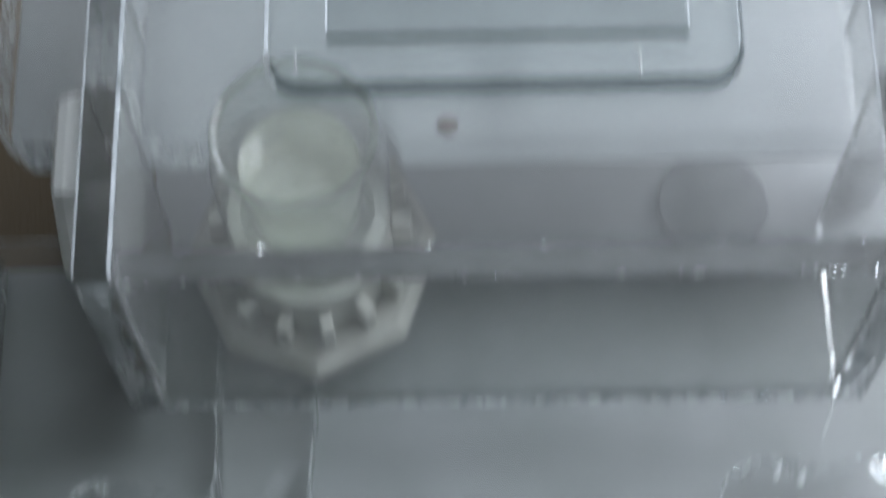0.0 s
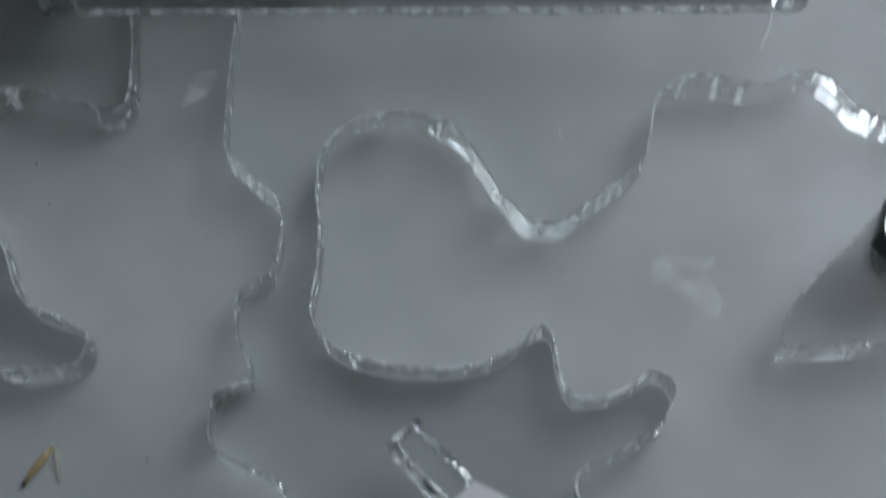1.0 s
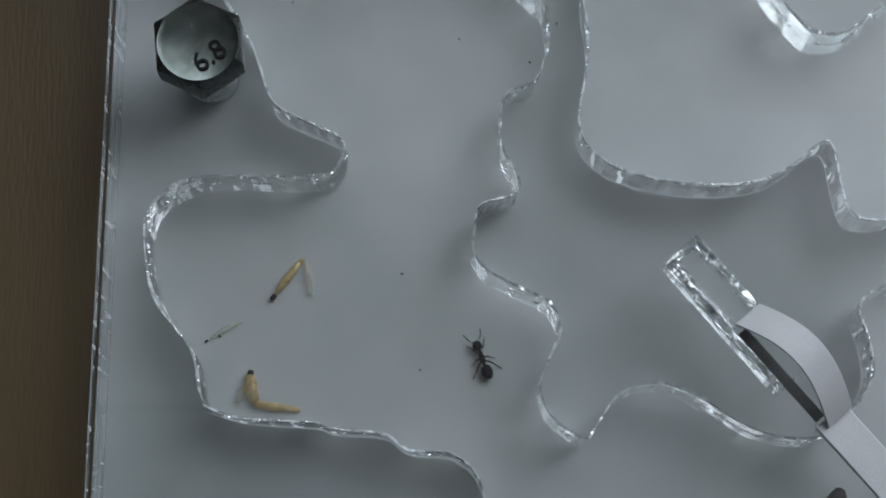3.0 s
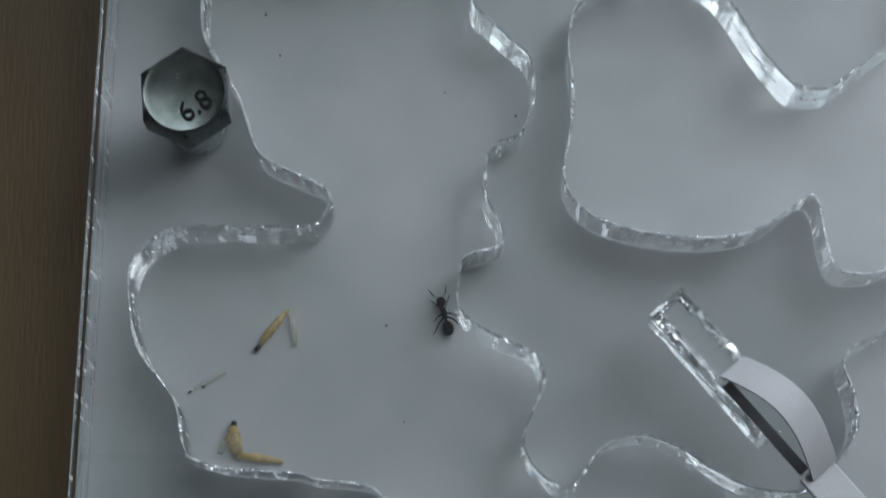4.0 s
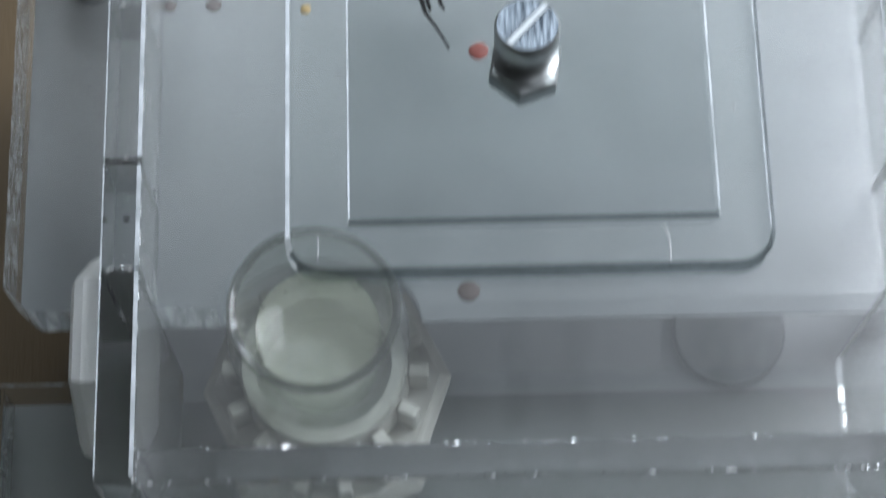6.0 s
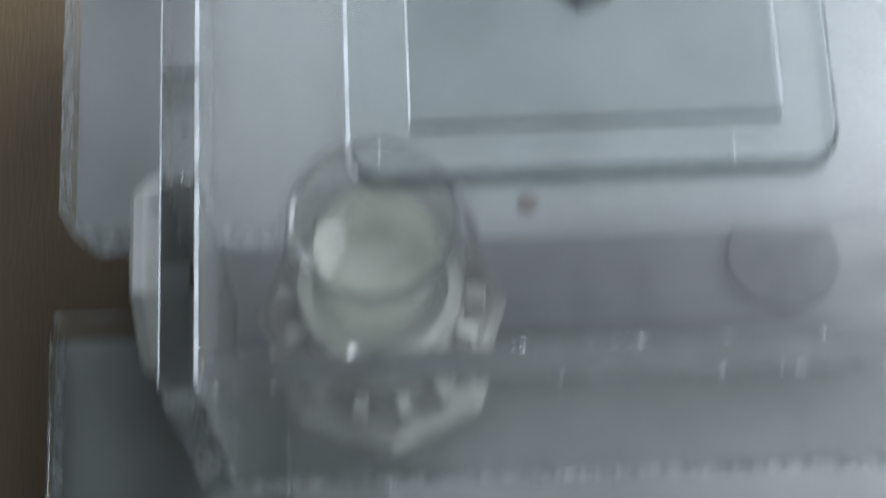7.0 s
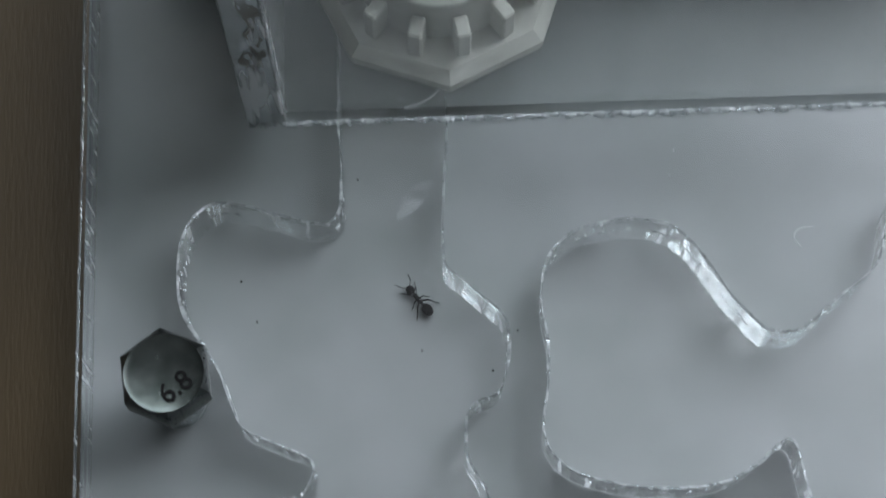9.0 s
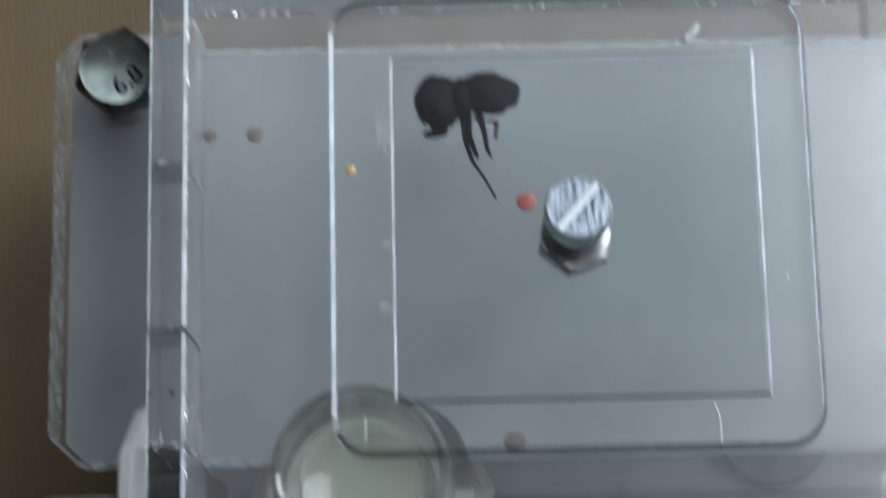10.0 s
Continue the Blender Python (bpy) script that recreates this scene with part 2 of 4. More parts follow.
def husky(name, colour, show):
    """Papery empty skin: part of the light passes straight through."""
    m, n, l = material(name)
    tr = n.new("ShaderNodeBsdfTransparent")
    df, tl = n.new("ShaderNodeBsdfPrincipled"), n.new("ShaderNodeBsdfTranslucent")
    col = ramp(n, l, noise_node(n, l, 500), [(0.3, colour), (0.75, tuple(min(1, c * 1.35) for c in colour))])
    df.inputs["Roughness"].default_value = 0.4
    l.new(col, df.inputs["Base Color"])
    l.new(col, tl.inputs[0])
    k = ramp(n, l, noise_node(n, l, 900), [(0.3, (show * 0.6,) * 3), (0.7, (min(1, show * 1.3),) * 3)])
    finish(n, l, mix2(n, l, k, tr.outputs[0], mix2(n, l, 0.4, df.outputs[0], tl.outputs[0])))
    return m
HUSK = husky("amber_husk_skin", (0.46, 0.35, 0.16), 0.6)
SCRAP = husky("pale_husk_skin", (0.5, 0.48, 0.38), 0.3)
DARKBIT = solid("dark_grit", (0.008, 0.007, 0.006), (0.022, 0.019, 0.016), 0.7, spec=0.2)
RED = solid("red_brown_dried_drop", (0.16, 0.018, 0.010), (0.27, 0.036, 0.016), 0.4, scale=900)
GREYSPOT = solid("grey_brown_dried_drop", (0.055, 0.04, 0.036), (0.09, 0.066, 0.058), 0.6, scale=900)
WATER = clear("greenish_water", tint=(0.97, 0.975, 0.93), haze=0.24, milk=(0.80, 0.83, 0.70), sheen=0.1)
GLASS = clear("clear_glass", tint=(0.95, 0.965, 0.955), haze=0.055, sheen=0.1)
BRUSHED = solid("brushed_zinc", (0.015, 0.022, 0.03), (0.26, 0.30, 0.34), 0.38, 1.0, scale=2200, fine=4000, bump=0.4, stretch=(1, 0.12, 1))

# ---------------------------------------------------------------- building helpers (in plan units)
def part(name, bm, mats, parent=None, label="", smooth=False, at=None):
    bmesh.ops.recalc_face_normals(bm, faces=bm.faces)
    for v in bm.verts:
        v.co *= CM
    me = bpy.data.meshes.new(name)
    bm.to_mesh(me)
    bm.free()
    for m in (mats if isinstance(mats, (list, tuple)) else [mats]):
        me.materials.append(m)
    if smooth:
        for p in me.polygons:
            p.use_smooth = True
        if smooth != "all":
            me.set_sharp_from_angle(angle=radians(40))
    ob = new(name, me)
    ob.parent = parent
    if at is not None:
        ob.matrix_basis = at
    if label:
        tagged(ob, label)
    return ob

def thing(name, label, category, at=(0, 0, 0), group="", kind=""):
    ob = new(name)
    ob.empty_display_size = 0.005
    ob.location = [c * CM for c in at]
    return tagged(ob, label, category, group, kind)

def catmull(points, steps=5, closed=False):
    """A smooth line through a few knots."""
    ps = [Vector((*p, 0)) if len(p) == 2 else Vector(p) for p in points]
    n = len(ps)
    out = []
    for i in range(n if closed else n - 1):
        g = lambda k: ps[k % n] if closed else ps[max(0, min(n - 1, k))]
        a, b, c, d = g(i - 1), g(i), g(i + 1), g(i + 2)
        for s in range(steps):
            u = s / steps
            out.append(0.5 * (2 * b + (c - a) * u + (2 * a - 5 * b + 4 * c - d) * u * u + (3 * b - a - 3 * c + d) * u ** 3))
    if not closed:
        out.append(ps[-1])
    return [(p.x, p.y) for p in out]

def prism(bm, outline, z0, z1, side=0, cap=0, chamfer=0.0, glint=None, seams=()):
    """An outline drawn up from z0 to z1, with an optional small chamfer along its top."""
    area = sum(x0 * y1 - x1 * y0 for (x0, y0), (x1, y1) in zip(outline, outline[1:] + outline[:1]))
    if area < 0:
        outline = outline[::-1]
    n = len(outline)
    heights = [(z0, side)]
    for s in seams:
        heights += [(s - 0.012, side), (s + 0.012, glint)]
    heights.append((z1 - chamfer, side))
    rows = [[(x, y, z) for x, y in outline] for z, _ in heights]
    kinds = [k for _, k in heights[1:]]
    if chamfer:
        top = []
        for i, (x, y) in enumerate(outline):
            (ax, ay), (bx, by) = outline[i - 1], outline[(i + 1) % n]
            d = Vector((bx - ax, by - ay)).normalized()
            top.append((x - d.y * chamfer, y + d.x * chamfer, z1))
        rows.append(top)
        kinds.append(side if glint is None else glint)
    vs = [[bm.verts.new(p) for p in r] for r in rows]
    bm.faces.new(vs[-1]).material_index = cap
    bm.faces.new(vs[0][::-1]).material_index = cap
    for k, (lo, hi) in enumerate(zip(vs, vs[1:])):
        for i in range(n):
            j = (i + 1) % n
            bm.faces.new((lo[i], lo[j], hi[j], hi[i])).material_index = kinds[k]
    return bm

def slab(x0, x1, y0, y1, z0, z1, bevel=0.02, side=0, cap=0, rim=None):
    bm = bmesh.new()
    bmesh.ops.create_cube(bm, size=1)
    for v in bm.verts:
        v.co = Vector((x0 + (v.co.x + .5) * (x1 - x0), y0 + (v.co.y + .5) * (y1 - y0), z0 + (v.co.z + .5) * (z1 - z0)))
    for f in bm.faces:
        f.material_index = cap if abs(f.normal.z) > .5 else side
    if bevel:
        bmesh.ops.bevel(bm, geom=bm.edges[:], offset=bevel, segments=1, affect="EDGES", material=side if rim is None else rim)
    return bm

def ring_outline(cx, cy, r, n=48, ry=None, a0=0.0):
    return [(cx + r * math.cos(a0 + 2 * math.pi * i / n), cy + (ry or r) * math.sin(a0 + 2 * math.pi * i / n)) for i in range(n)]

def lathe(profile, n=48, cx=0.0, cy=0.0, bm=None, mat=0):
    """Turn a profile of (radius, z) about an upright axis."""
    bm = bm or bmesh.new()
    rows = []
    for r, z in profile:
        if r < 1e-6:
            rows.append([bm.verts.new((cx, cy, z))])
        else:
            rows.append([bm.verts.new((cx + r * math.cos(2 * math.pi * i / n), cy + r * math.sin(2 * math.pi * i / n), z)) for i in range(n)])
    for a, b in zip(rows, rows[1:]):
        for i in range(n):
            j = (i + 1) % n
            vs = [a[i % len(a)], a[j % len(a)], b[j % len(b)], b[i % len(b)]]
            vs = list(dict.fromkeys(vs))
            if len(vs) > 2:
                f = bm.faces.new(vs)
                f.material_index = mat
    return bm

def rounded(x0, x1, y0, y1, r, n=8):
    out = []
    for cx, cy, a in ((x1 - r, y1 - r, 0), (x0 + r, y1 - r, 90), (x0 + r, y0 + r, 180), (x1 - r, y0 + r, 270)):
        for i in range(n + 1):
            t = radians(a + 90 * i / n)
            out.append((cx + r * math.cos(t), cy + r * math.sin(t)))
    return out

def tube(points, radii, n=8, bm=None, mat=0):
    """A tapering round limb through points."""
    bm = bm or bmesh.new()
    ps = [Vector(p) for p in points]
    rows = []
    for i, p in enumerate(ps):
        d = (ps[min(i + 1, len(ps) - 1)] - ps[max(i - 1, 0)]).normalized()
        u = d.orthogonal().normalized()
        w = d.cross(u)
        r = radii[i] if isinstance(radii, (list, tuple)) else radii
        rows.append([bm.verts.new(p + (u * math.cos(2 * math.pi * k / n) + w * math.sin(2 * math.pi * k / n)) * r) for k in range(n)])
    for a, b in zip(rows, rows[1:]):
        for k in range(n):
            f = bm.faces.new((a[k], a[(k + 1) % n], b[(k + 1) % n], b[k]))
            f.material_index = mat
    bm.faces.new(rows[0][::-1]).material_index = mat
    bm.faces.new(rows[-1]).material_index = mat
    return bm

def blob(centre, size, turn=0.0, seg=16, rings=10, bm=None, wob=0.0):
    bm = bm or bmesh.new()
    got = bmesh.ops.create_uvsphere(bm, u_segments=seg, v_segments=rings, radius=1.0)
    c, s = math.cos(turn), math.sin(turn)
    for v in got["verts"]:
        k = 1 + wob * noise.noise(v.co * 2.3)
        x, y, z = v.co.x * size[0] * k, v.co.y * size[1] * k, v.co.z * size[2] * k
        v.co = Vector((centre[0] + x * c - y * s, centre[1] + x * s + y * c, centre[2] + z))
    return bm

# ---------------------------------------------------------------- room and table
TABLE = -1.3
def room():
    """A room whose tall window stands close to the east of the table."""
    def wall(name, x0, x1, y0, y1, z0, z1, mat=PLASTER):
        return tagged(part(name, slab(x0 / CM, x1 / CM, y0 / CM, y1 / CM, z0 / CM, z1 / CM, 0), mat), kind="structure")
    wall("wall_west", -2.6, -2.5, -1.9, 0.73, -0.75, 1.75)
    wall("wall_south", -2.5, 0.39, -1.9, -1.8, -0.75, 1.75)
    # window walls with their openings above the table; the north opening is added
    wall("wall_north", -2.5, -0.23, 0.58, 0.73, -0.75, 1.75)
    wall("wall_north", 0.33, 0.37, 0.58, 0.73, -0.75, 1.75)
    wall("wall_north", -0.23, 0.33, 0.58, 0.73, -0.75, 0.25)
    wall("wall_north", -0.23, 0.33, 0.58, 0.73, 1.28, 1.75)
    wall("wall_east", 0.37, 0.52, -1.9, 0.10, -0.75, 1.75)
    wall("wall_east", 0.37, 0.52, 0.57, 0.73, -0.75, 1.75)
    wall("wall_east", 0.37, 0.52, 0.10, 0.57, -0.75, 0.14)
    wall("wall_east", 0.37, 0.52, 0.10, 0.57, 1.02, 1.75)
    wall("ceiling", -2.6, 0.54, -1.9, 0.73, 1.75, 1.85)
    wall("floor", -2.6, 0.54, -1.9, 0.73, -0.85, -0.75, WOOD)
    table = thing("table", "brown wooden table top with worn satin varnish", "table", (-10, -5, TABLE - 2.5))
    base = Matrix.Translation(-table.location)
    xs = [-62, -52, -42, -32, -22, -12, -2.7, 10, 22, 32]
    for x0, x1 in zip(xs, xs[1:]):
        part("board", slab(x0 + .02, x1 - .02, -45, 35.5, TABLE - 2.5, TABLE, 0.06), WOOD, table, at=base)
room()

# ---------------------------------------------------------------- lower nest module
FLOOR, COVER = -0.72, 0.25
EAST, NORTH, WEST, SOUTH = 11.6, 5.22, -1.02, -9.0

# outlines of the routed chambers, each a short run of knots
LEFT_BAY = [(1.90, 3.0), (1.92, 2.4), (1.90, 1.98), (1.72, 1.83), (1.39, 1.88), (1.0, 2.02), (0.62, 2.1), (0.36, 2.05), (0.18, 1.86), (0.08, 1.5),
            (0.08, 1.1), (0.18, 0.77), (0.35, 0.5), (0.55, 0.13), (0.69, -0.3), (0.82, -0.5), (1.16, -0.66), (1.5, -0.82), (1.56, -0.98), (1.5, -1.15),
            (1.36, -1.28), (0.94, -1.3), (0.33, -1.29), (-0.04, -1.33), (-0.34, -1.48), (-0.51, -1.68), (-0.56, -1.97), (-0.5, -2.34), (-0.37, -2.7),
            (-0.12, -3.03), (0.02, -3.26), (0.1, -3.6)]
LOWER_LEFT = [(0.13, -3.75), (0.5, -3.87), (1.3, -3.92), (1.48, -3.98), (2.05, -4.02), (2.3, -4.19), (2.74, -4.22), (3.02, -4.44), (3.12, -4.75),
              (3.28, -5.12), (3.3, -5.35), (3.14, -5.61), (3.2, -5.85), (3.3, -6.3), (3.1, -7.0)]
STAR_WEST = [(3.12, 3.0), (3.05, 2.3), (3.02, 1.6), (3.04, 1.31), (3.2, 1.16), (3.45, 0.92), (3.66, 0.72), (3.71, 0.5), (3.68, 0.12), (3.58, -0.16),
             (3.32, -0.27), (3.21, -0.45), (3.2, -0.85), (3.31, -1.1), (3.41, -1.3), (3.36, -1.43), (3.02, -1.54), (2.94, -1.78), (2.93, -2.07),
             (3.08, -2.28), (3.4, -2.46), (3.74, -2.63), (3.85, -2.88), (3.75, -3.2), (3.65, -3.5), (3.75, -3.8), (3.98, -4.0), (4.16, -4.06)]
STAR_SOUTH = [(4.3, -3.88), (4.48, -3.61), (4.79, -3.47), (5.1, -3.51), (5.42, -3.66), (5.73, -3.86), (6.1, -4.0), (6.6, -4.02), (6.95, -3.72), (7.18, -3.35),
              (7.15, -2.95), (7.06, -2.66), (7.15, -2.48), (7.45, -2.33), (7.97, -2.04), (8.17, -1.72), (8.2, -1.5), (8.04, -1.34), (7.9, -1.35),
              (7.73, -1.48), (7.45, -1.62), (7.15, -1.64), (6.99, -1.55), (6.9, -1.28), (6.84, -0.9), (6.74, -0.78)]
LOBE = [(6.56, -0.88), (6.38, -1.04), (6.1, -1.2), (5.72, -1.28), (5.16, -1.27), (4.77, -1.2), (4.42, -1.08), (4.17, -0.88), (4.08, -0.6), (4.14, -0.2),
        (4.18, 0.2), (4.17, 0.5), (4.12, 0.78), (4.14, 1.08), (4.26, 1.41), (4.54, 1.65), (4.97, 1.75), (5.42, 1.73), (5.76, 1.54), (6.04, 1.14),
        (6.2, 0.88), (6.5, 0.5), (6.66, 0.4), (7.0, 0.42), (7.47, 0.8), (7.9, 1.15), (8.04, 1.55), (8.12, 1.9), (8.34, 2.12), (8.6, 2.21), (9.0, 2.15),
        (9.4, 2.09), (9.7, 2.2), (10.0, 2.25), (10.26, 2.08), (10.5, 1.78), (11.0, 1.6)]
ISLAND = [(12.0, 0.9), (11.2, 0.85), (10.6, 0.5), (10.24, 0.1), (9.72, -0.37), (9.46, -0.84), (9.43, -1.06), (9.7, -1.08), (11.0, -1.05), (12.0, -1.05)]
LOWER_RIGHT = [(7.2, -6.9), (7.15, -6.1), (6.93, -5.7), (6.88, -5.39), (6.93, -5.08), (7.15, -4.77), (7.55, -4.5), (7.74, -4.25), (7.8, -4.0), (8.29, -4.01), (8.78, -4.0),
               (8.95, -3.68), (9.22, -3.43), (9.58, -3.27), (10.09, -3.2), (12.0, -3.1)]

def nest_block(name, outline, parent):
    """A routed block: its side steps a little in and out at each pass of the cutter, and it is bonded to the board below."""
    if sum(x0 * y1 - x1 * y0 for (x0, y0), (x1, y1) in zip(outline, outline[1:] + outline[:1])) < 0:
        outline = outline[::-1]
    n = len(outline)
    normals = []
    for i in range(n):
        (ax, ay), (bx, by) = outline[i - 1], outline[(i + 1) % n]
        d = Vector((bx - ax, by - ay)).normalized()
        normals.append((-d.y, d.x))
    def inset(x, y, z, k):
        straight = x < WEST + 0.05 or x > EAST - 0.05 or y > NORTH - 0.05 or y < SOUTH + 0.05
        return 0.0 if straight else k * (0.011 + 0.013 * noise.noise(Vector((x * 1.7, y * 1.7, z * 9))))
    bm = bmesh.new()
    # the topmost row is a rim in the glint colour, for a bright outline
    levels = [(FLOOR + 0.01, 0, 1), (-0.375, 0, 1), (-0.362, 1.2, 2), (-0.135, 1.2, 1), (-0.122, 0.2, 2), (-0.03, 0.2, 1), (-0.005, 2.6, 4)]
    rows = []
    for z, k, _ in levels:
        step = round(z * 7)
        rows.append([bm.verts.new((x + u * inset(x, y, step, k), y + v * inset(x, y, step, k), z)) for (x, y), (u, v) in zip(outline, normals)])
    bm.faces.new(rows[-1])
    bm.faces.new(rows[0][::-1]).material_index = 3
    for lo, hi, (_, _, kind) in zip(rows, rows[1:], levels[1:]):
        for i in range(n):
            j = (i + 1) % n
            f = bm.faces.new((lo[i], lo[j], hi[j], hi[i]))
            m = f.calc_center_median()
            hidden = m.y > NORTH - 0.04 or (abs(m.y + 3.765) < 0.1 and m.x < 0.1)
            f.material_index = 0 if hidden else 5 if m.x < WEST + 0.05 else kind
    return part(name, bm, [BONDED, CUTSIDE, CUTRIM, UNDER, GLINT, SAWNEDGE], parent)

def lower_nest():
    nest = thing("ant_nest", "flat clear acrylic ant nest with routed chambers on white board", "ant nest", (5.3, -1.0, TABLE))
    base = Matrix.Translation(-nest.location)
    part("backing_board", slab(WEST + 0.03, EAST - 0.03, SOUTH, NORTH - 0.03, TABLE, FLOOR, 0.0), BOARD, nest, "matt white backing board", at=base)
    lb = catmull(LEFT_BAY, 3)
    left = [(1.90, NORTH - .03), *lb, (0.13, -3.75), (WEST + 0.03, -3.76), (WEST + 0.03, NORTH - .03)]
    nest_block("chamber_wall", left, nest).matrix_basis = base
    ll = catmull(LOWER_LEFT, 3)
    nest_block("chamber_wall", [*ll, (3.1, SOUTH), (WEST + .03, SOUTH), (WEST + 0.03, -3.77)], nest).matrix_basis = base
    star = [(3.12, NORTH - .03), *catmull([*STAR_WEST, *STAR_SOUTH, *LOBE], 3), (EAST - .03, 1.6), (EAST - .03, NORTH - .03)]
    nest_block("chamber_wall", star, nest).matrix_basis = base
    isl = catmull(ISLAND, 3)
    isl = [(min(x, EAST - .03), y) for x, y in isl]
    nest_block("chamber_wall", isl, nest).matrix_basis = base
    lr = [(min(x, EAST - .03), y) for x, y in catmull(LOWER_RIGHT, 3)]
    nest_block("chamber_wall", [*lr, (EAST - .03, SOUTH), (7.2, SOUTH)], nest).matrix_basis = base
    # one clear cover over all chambers
    bm = slab(WEST, EAST, SOUTH, NORTH, 0.0, COVER, 0.02, side=1, cap=0, rim=2)
    for f in bm.faces:
        if f.normal.z < -0.5 or f.calc_center_median().y > NORTH - 0.03:
            f.material_index = 3
    part("cover_plate", bm, [COVERTOP, SAWNEDGE, SAWNEDGE, BONDED], nest, "clear acrylic cover sheet", at=base)
    # thin strip added to draw the bright line of the edge
    part("edge_line", slab(WEST + .02, 0.84, NORTH - .05, NORTH - .025, COVER + .002, COVER + .01, 0), SAWN, nest, "added strip for the edge's bright line", at=base)
    return nest
lower_nest()

def hex_bolt(x, y, z, turn=0.0, shank=-0.66):
    """M6 hexagon bolt whose head rests at height z."""
    b = thing("hex_bolt", "zinc-plated steel hex bolt stamped 6.8, screwed into acrylic", "bolt", (x, y, z), "hex bolts in the nests")
    bm = bmesh.new()
    r = 0.525
    hexa = [(r * math.cos(radians(60 * i) + turn), r * math.sin(radians(60 * i) + turn)) for i in range(6)]
    lo = [bm.verts.new((px, py, 0)) for px, py in hexa]
    hi = [bm.verts.new((px, py, 0.33)) for px, py in hexa]
    n = 48
    face = [bm.verts.new((0.43 * math.cos(2 * math.pi * i / n + turn), 0.43 * math.sin(2 * math.pi * i / n + turn), 0.40)) for i in range(n)]
    bm.faces.new(lo[::-1])
    for i in range(6):
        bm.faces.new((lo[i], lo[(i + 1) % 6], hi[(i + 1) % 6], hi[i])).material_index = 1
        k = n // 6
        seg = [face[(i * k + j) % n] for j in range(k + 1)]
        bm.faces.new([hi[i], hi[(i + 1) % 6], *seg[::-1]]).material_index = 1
    # dished top
    inner = [bm.verts.new((0.365 * math.cos(2 * math.pi * i / n + turn), 0.365 * math.sin(2 * math.pi * i / n + turn), 0.385)) for i in range(n)]
    for i in range(n):
        bm.faces.new((face[i], face[(i + 1) % n], inner[(i + 1) % n], inner[i])).material_index = 2
    bm.faces.new(inner).material_index = 2
    part("head", bm, [STEEL, SHADEDSTEEL, BOLTFACE], b, "bright hexagonal head with chamfered rim", smooth=True)
    part("shank", lathe([(0.0, shank - z), (0.29, shank - z), (0.3, shank - z + .03), (0.3, 0.0), (0.0, 0.0)], 32), STEEL, b, smooth=True)
    part("hole", lathe([(0.33, shank - z + .01), (0.33, -0.005)], 32), SAWN, b, "clear drilled hole around the shank", smooth=True)
    cu = bpy.data.curves.new("stamp", "FONT")
    cu.body, cu.size, cu.extrude = "6.8", 0.31 * CM, 0.0001
    cu.align_x, cu.align_y = "CENTER", "CENTER"
    tmp = bpy.data.objects.new("stamp_source", cu)
    me = bpy.data.meshes.new_from_object(tmp)
    bpy.data.objects.remove(tmp)
    me.materials.clear()
    me.materials.append(CREASEBLACK)
    st = new("stamp", me)
    st.parent = b
    st.matrix_basis = pose(0.13 * CM, -0.16 * CM, 0.398 * CM, 0, 0, 38)
    return b
hex_bolt(0, 0, COVER, radians(96))
hex_bolt(10.95, 0.13, COVER, radians(70))

# ---------------------------------------------------------------- upper nest module
UP0, UP1 = 1.9, 2.85
def upper_nest():
    nest = thing("ant_nest", "raised clear acrylic nest slab with chamfered corners under the box", "ant nest", (5.4, 7.8, UP0))
    base = Matrix.Translation(-nest.location)
    x0, x1, y0, y1, c = -0.45, 11.25, 5.3, 10.35, 0.3
    notch = [(3.12 - 1.16 * math.cos(radians(a)), y0 + 0.82 * math.sin(radians(a))) for a in range(0, 181, 12)]
    o = [(x0 + c, y0), *notch, (x1 - c, y0), (x1, y0 + c), (x1, y1 - c), (x1 - c, y1), (x0 + c, y1), (x0, y1 - c), (x0, y0 + c)]
    bm = prism(bmesh.new(), o, UP0 + 0.2, UP1, side=1, cap=0)
    # front-left edge takes the glint colour for its bright reflection
    for f in bm.faces:
        m = f.calc_center_median()
        if f.normal.z < -0.5 or (m.y < 6.2 and 1.0 < m.x < 9.8):
            f.material_index = 2
        elif m.y < 5.7 and m.x < 1.0 and abs(f.normal.z) < 0.5:
            f.material_index = 3
    part("slab", bm, [DUSTY, SAWN, BONDED, GLINT], nest, "clear slab with sawn edges, glints painted at front left", at=base)
    part("backing_board", prism(bmesh.new(), [(x * .99 + .054, y * .99 + .078) for x, y in o], UP0 + 0.12, UP0 + 0.19), OPAL, nest, "opal white backing sheet", at=base)
    for x, y in ((0.25, 9.95), (10.55, 9.95), (0.25, 6.2), (10.55, 6.2)):
        part("leg", lathe([(0, TABLE - 0.0), (0.35, TABLE), (0.35, UP0 + 0.12), (0, UP0 + 0.12)], 24, x, y), STEEL, nest, "steel standoff", smooth=True, at=base)
upper_nest()
hex_bolt(0.33, 9.82, UP1, radians(20), UP0)

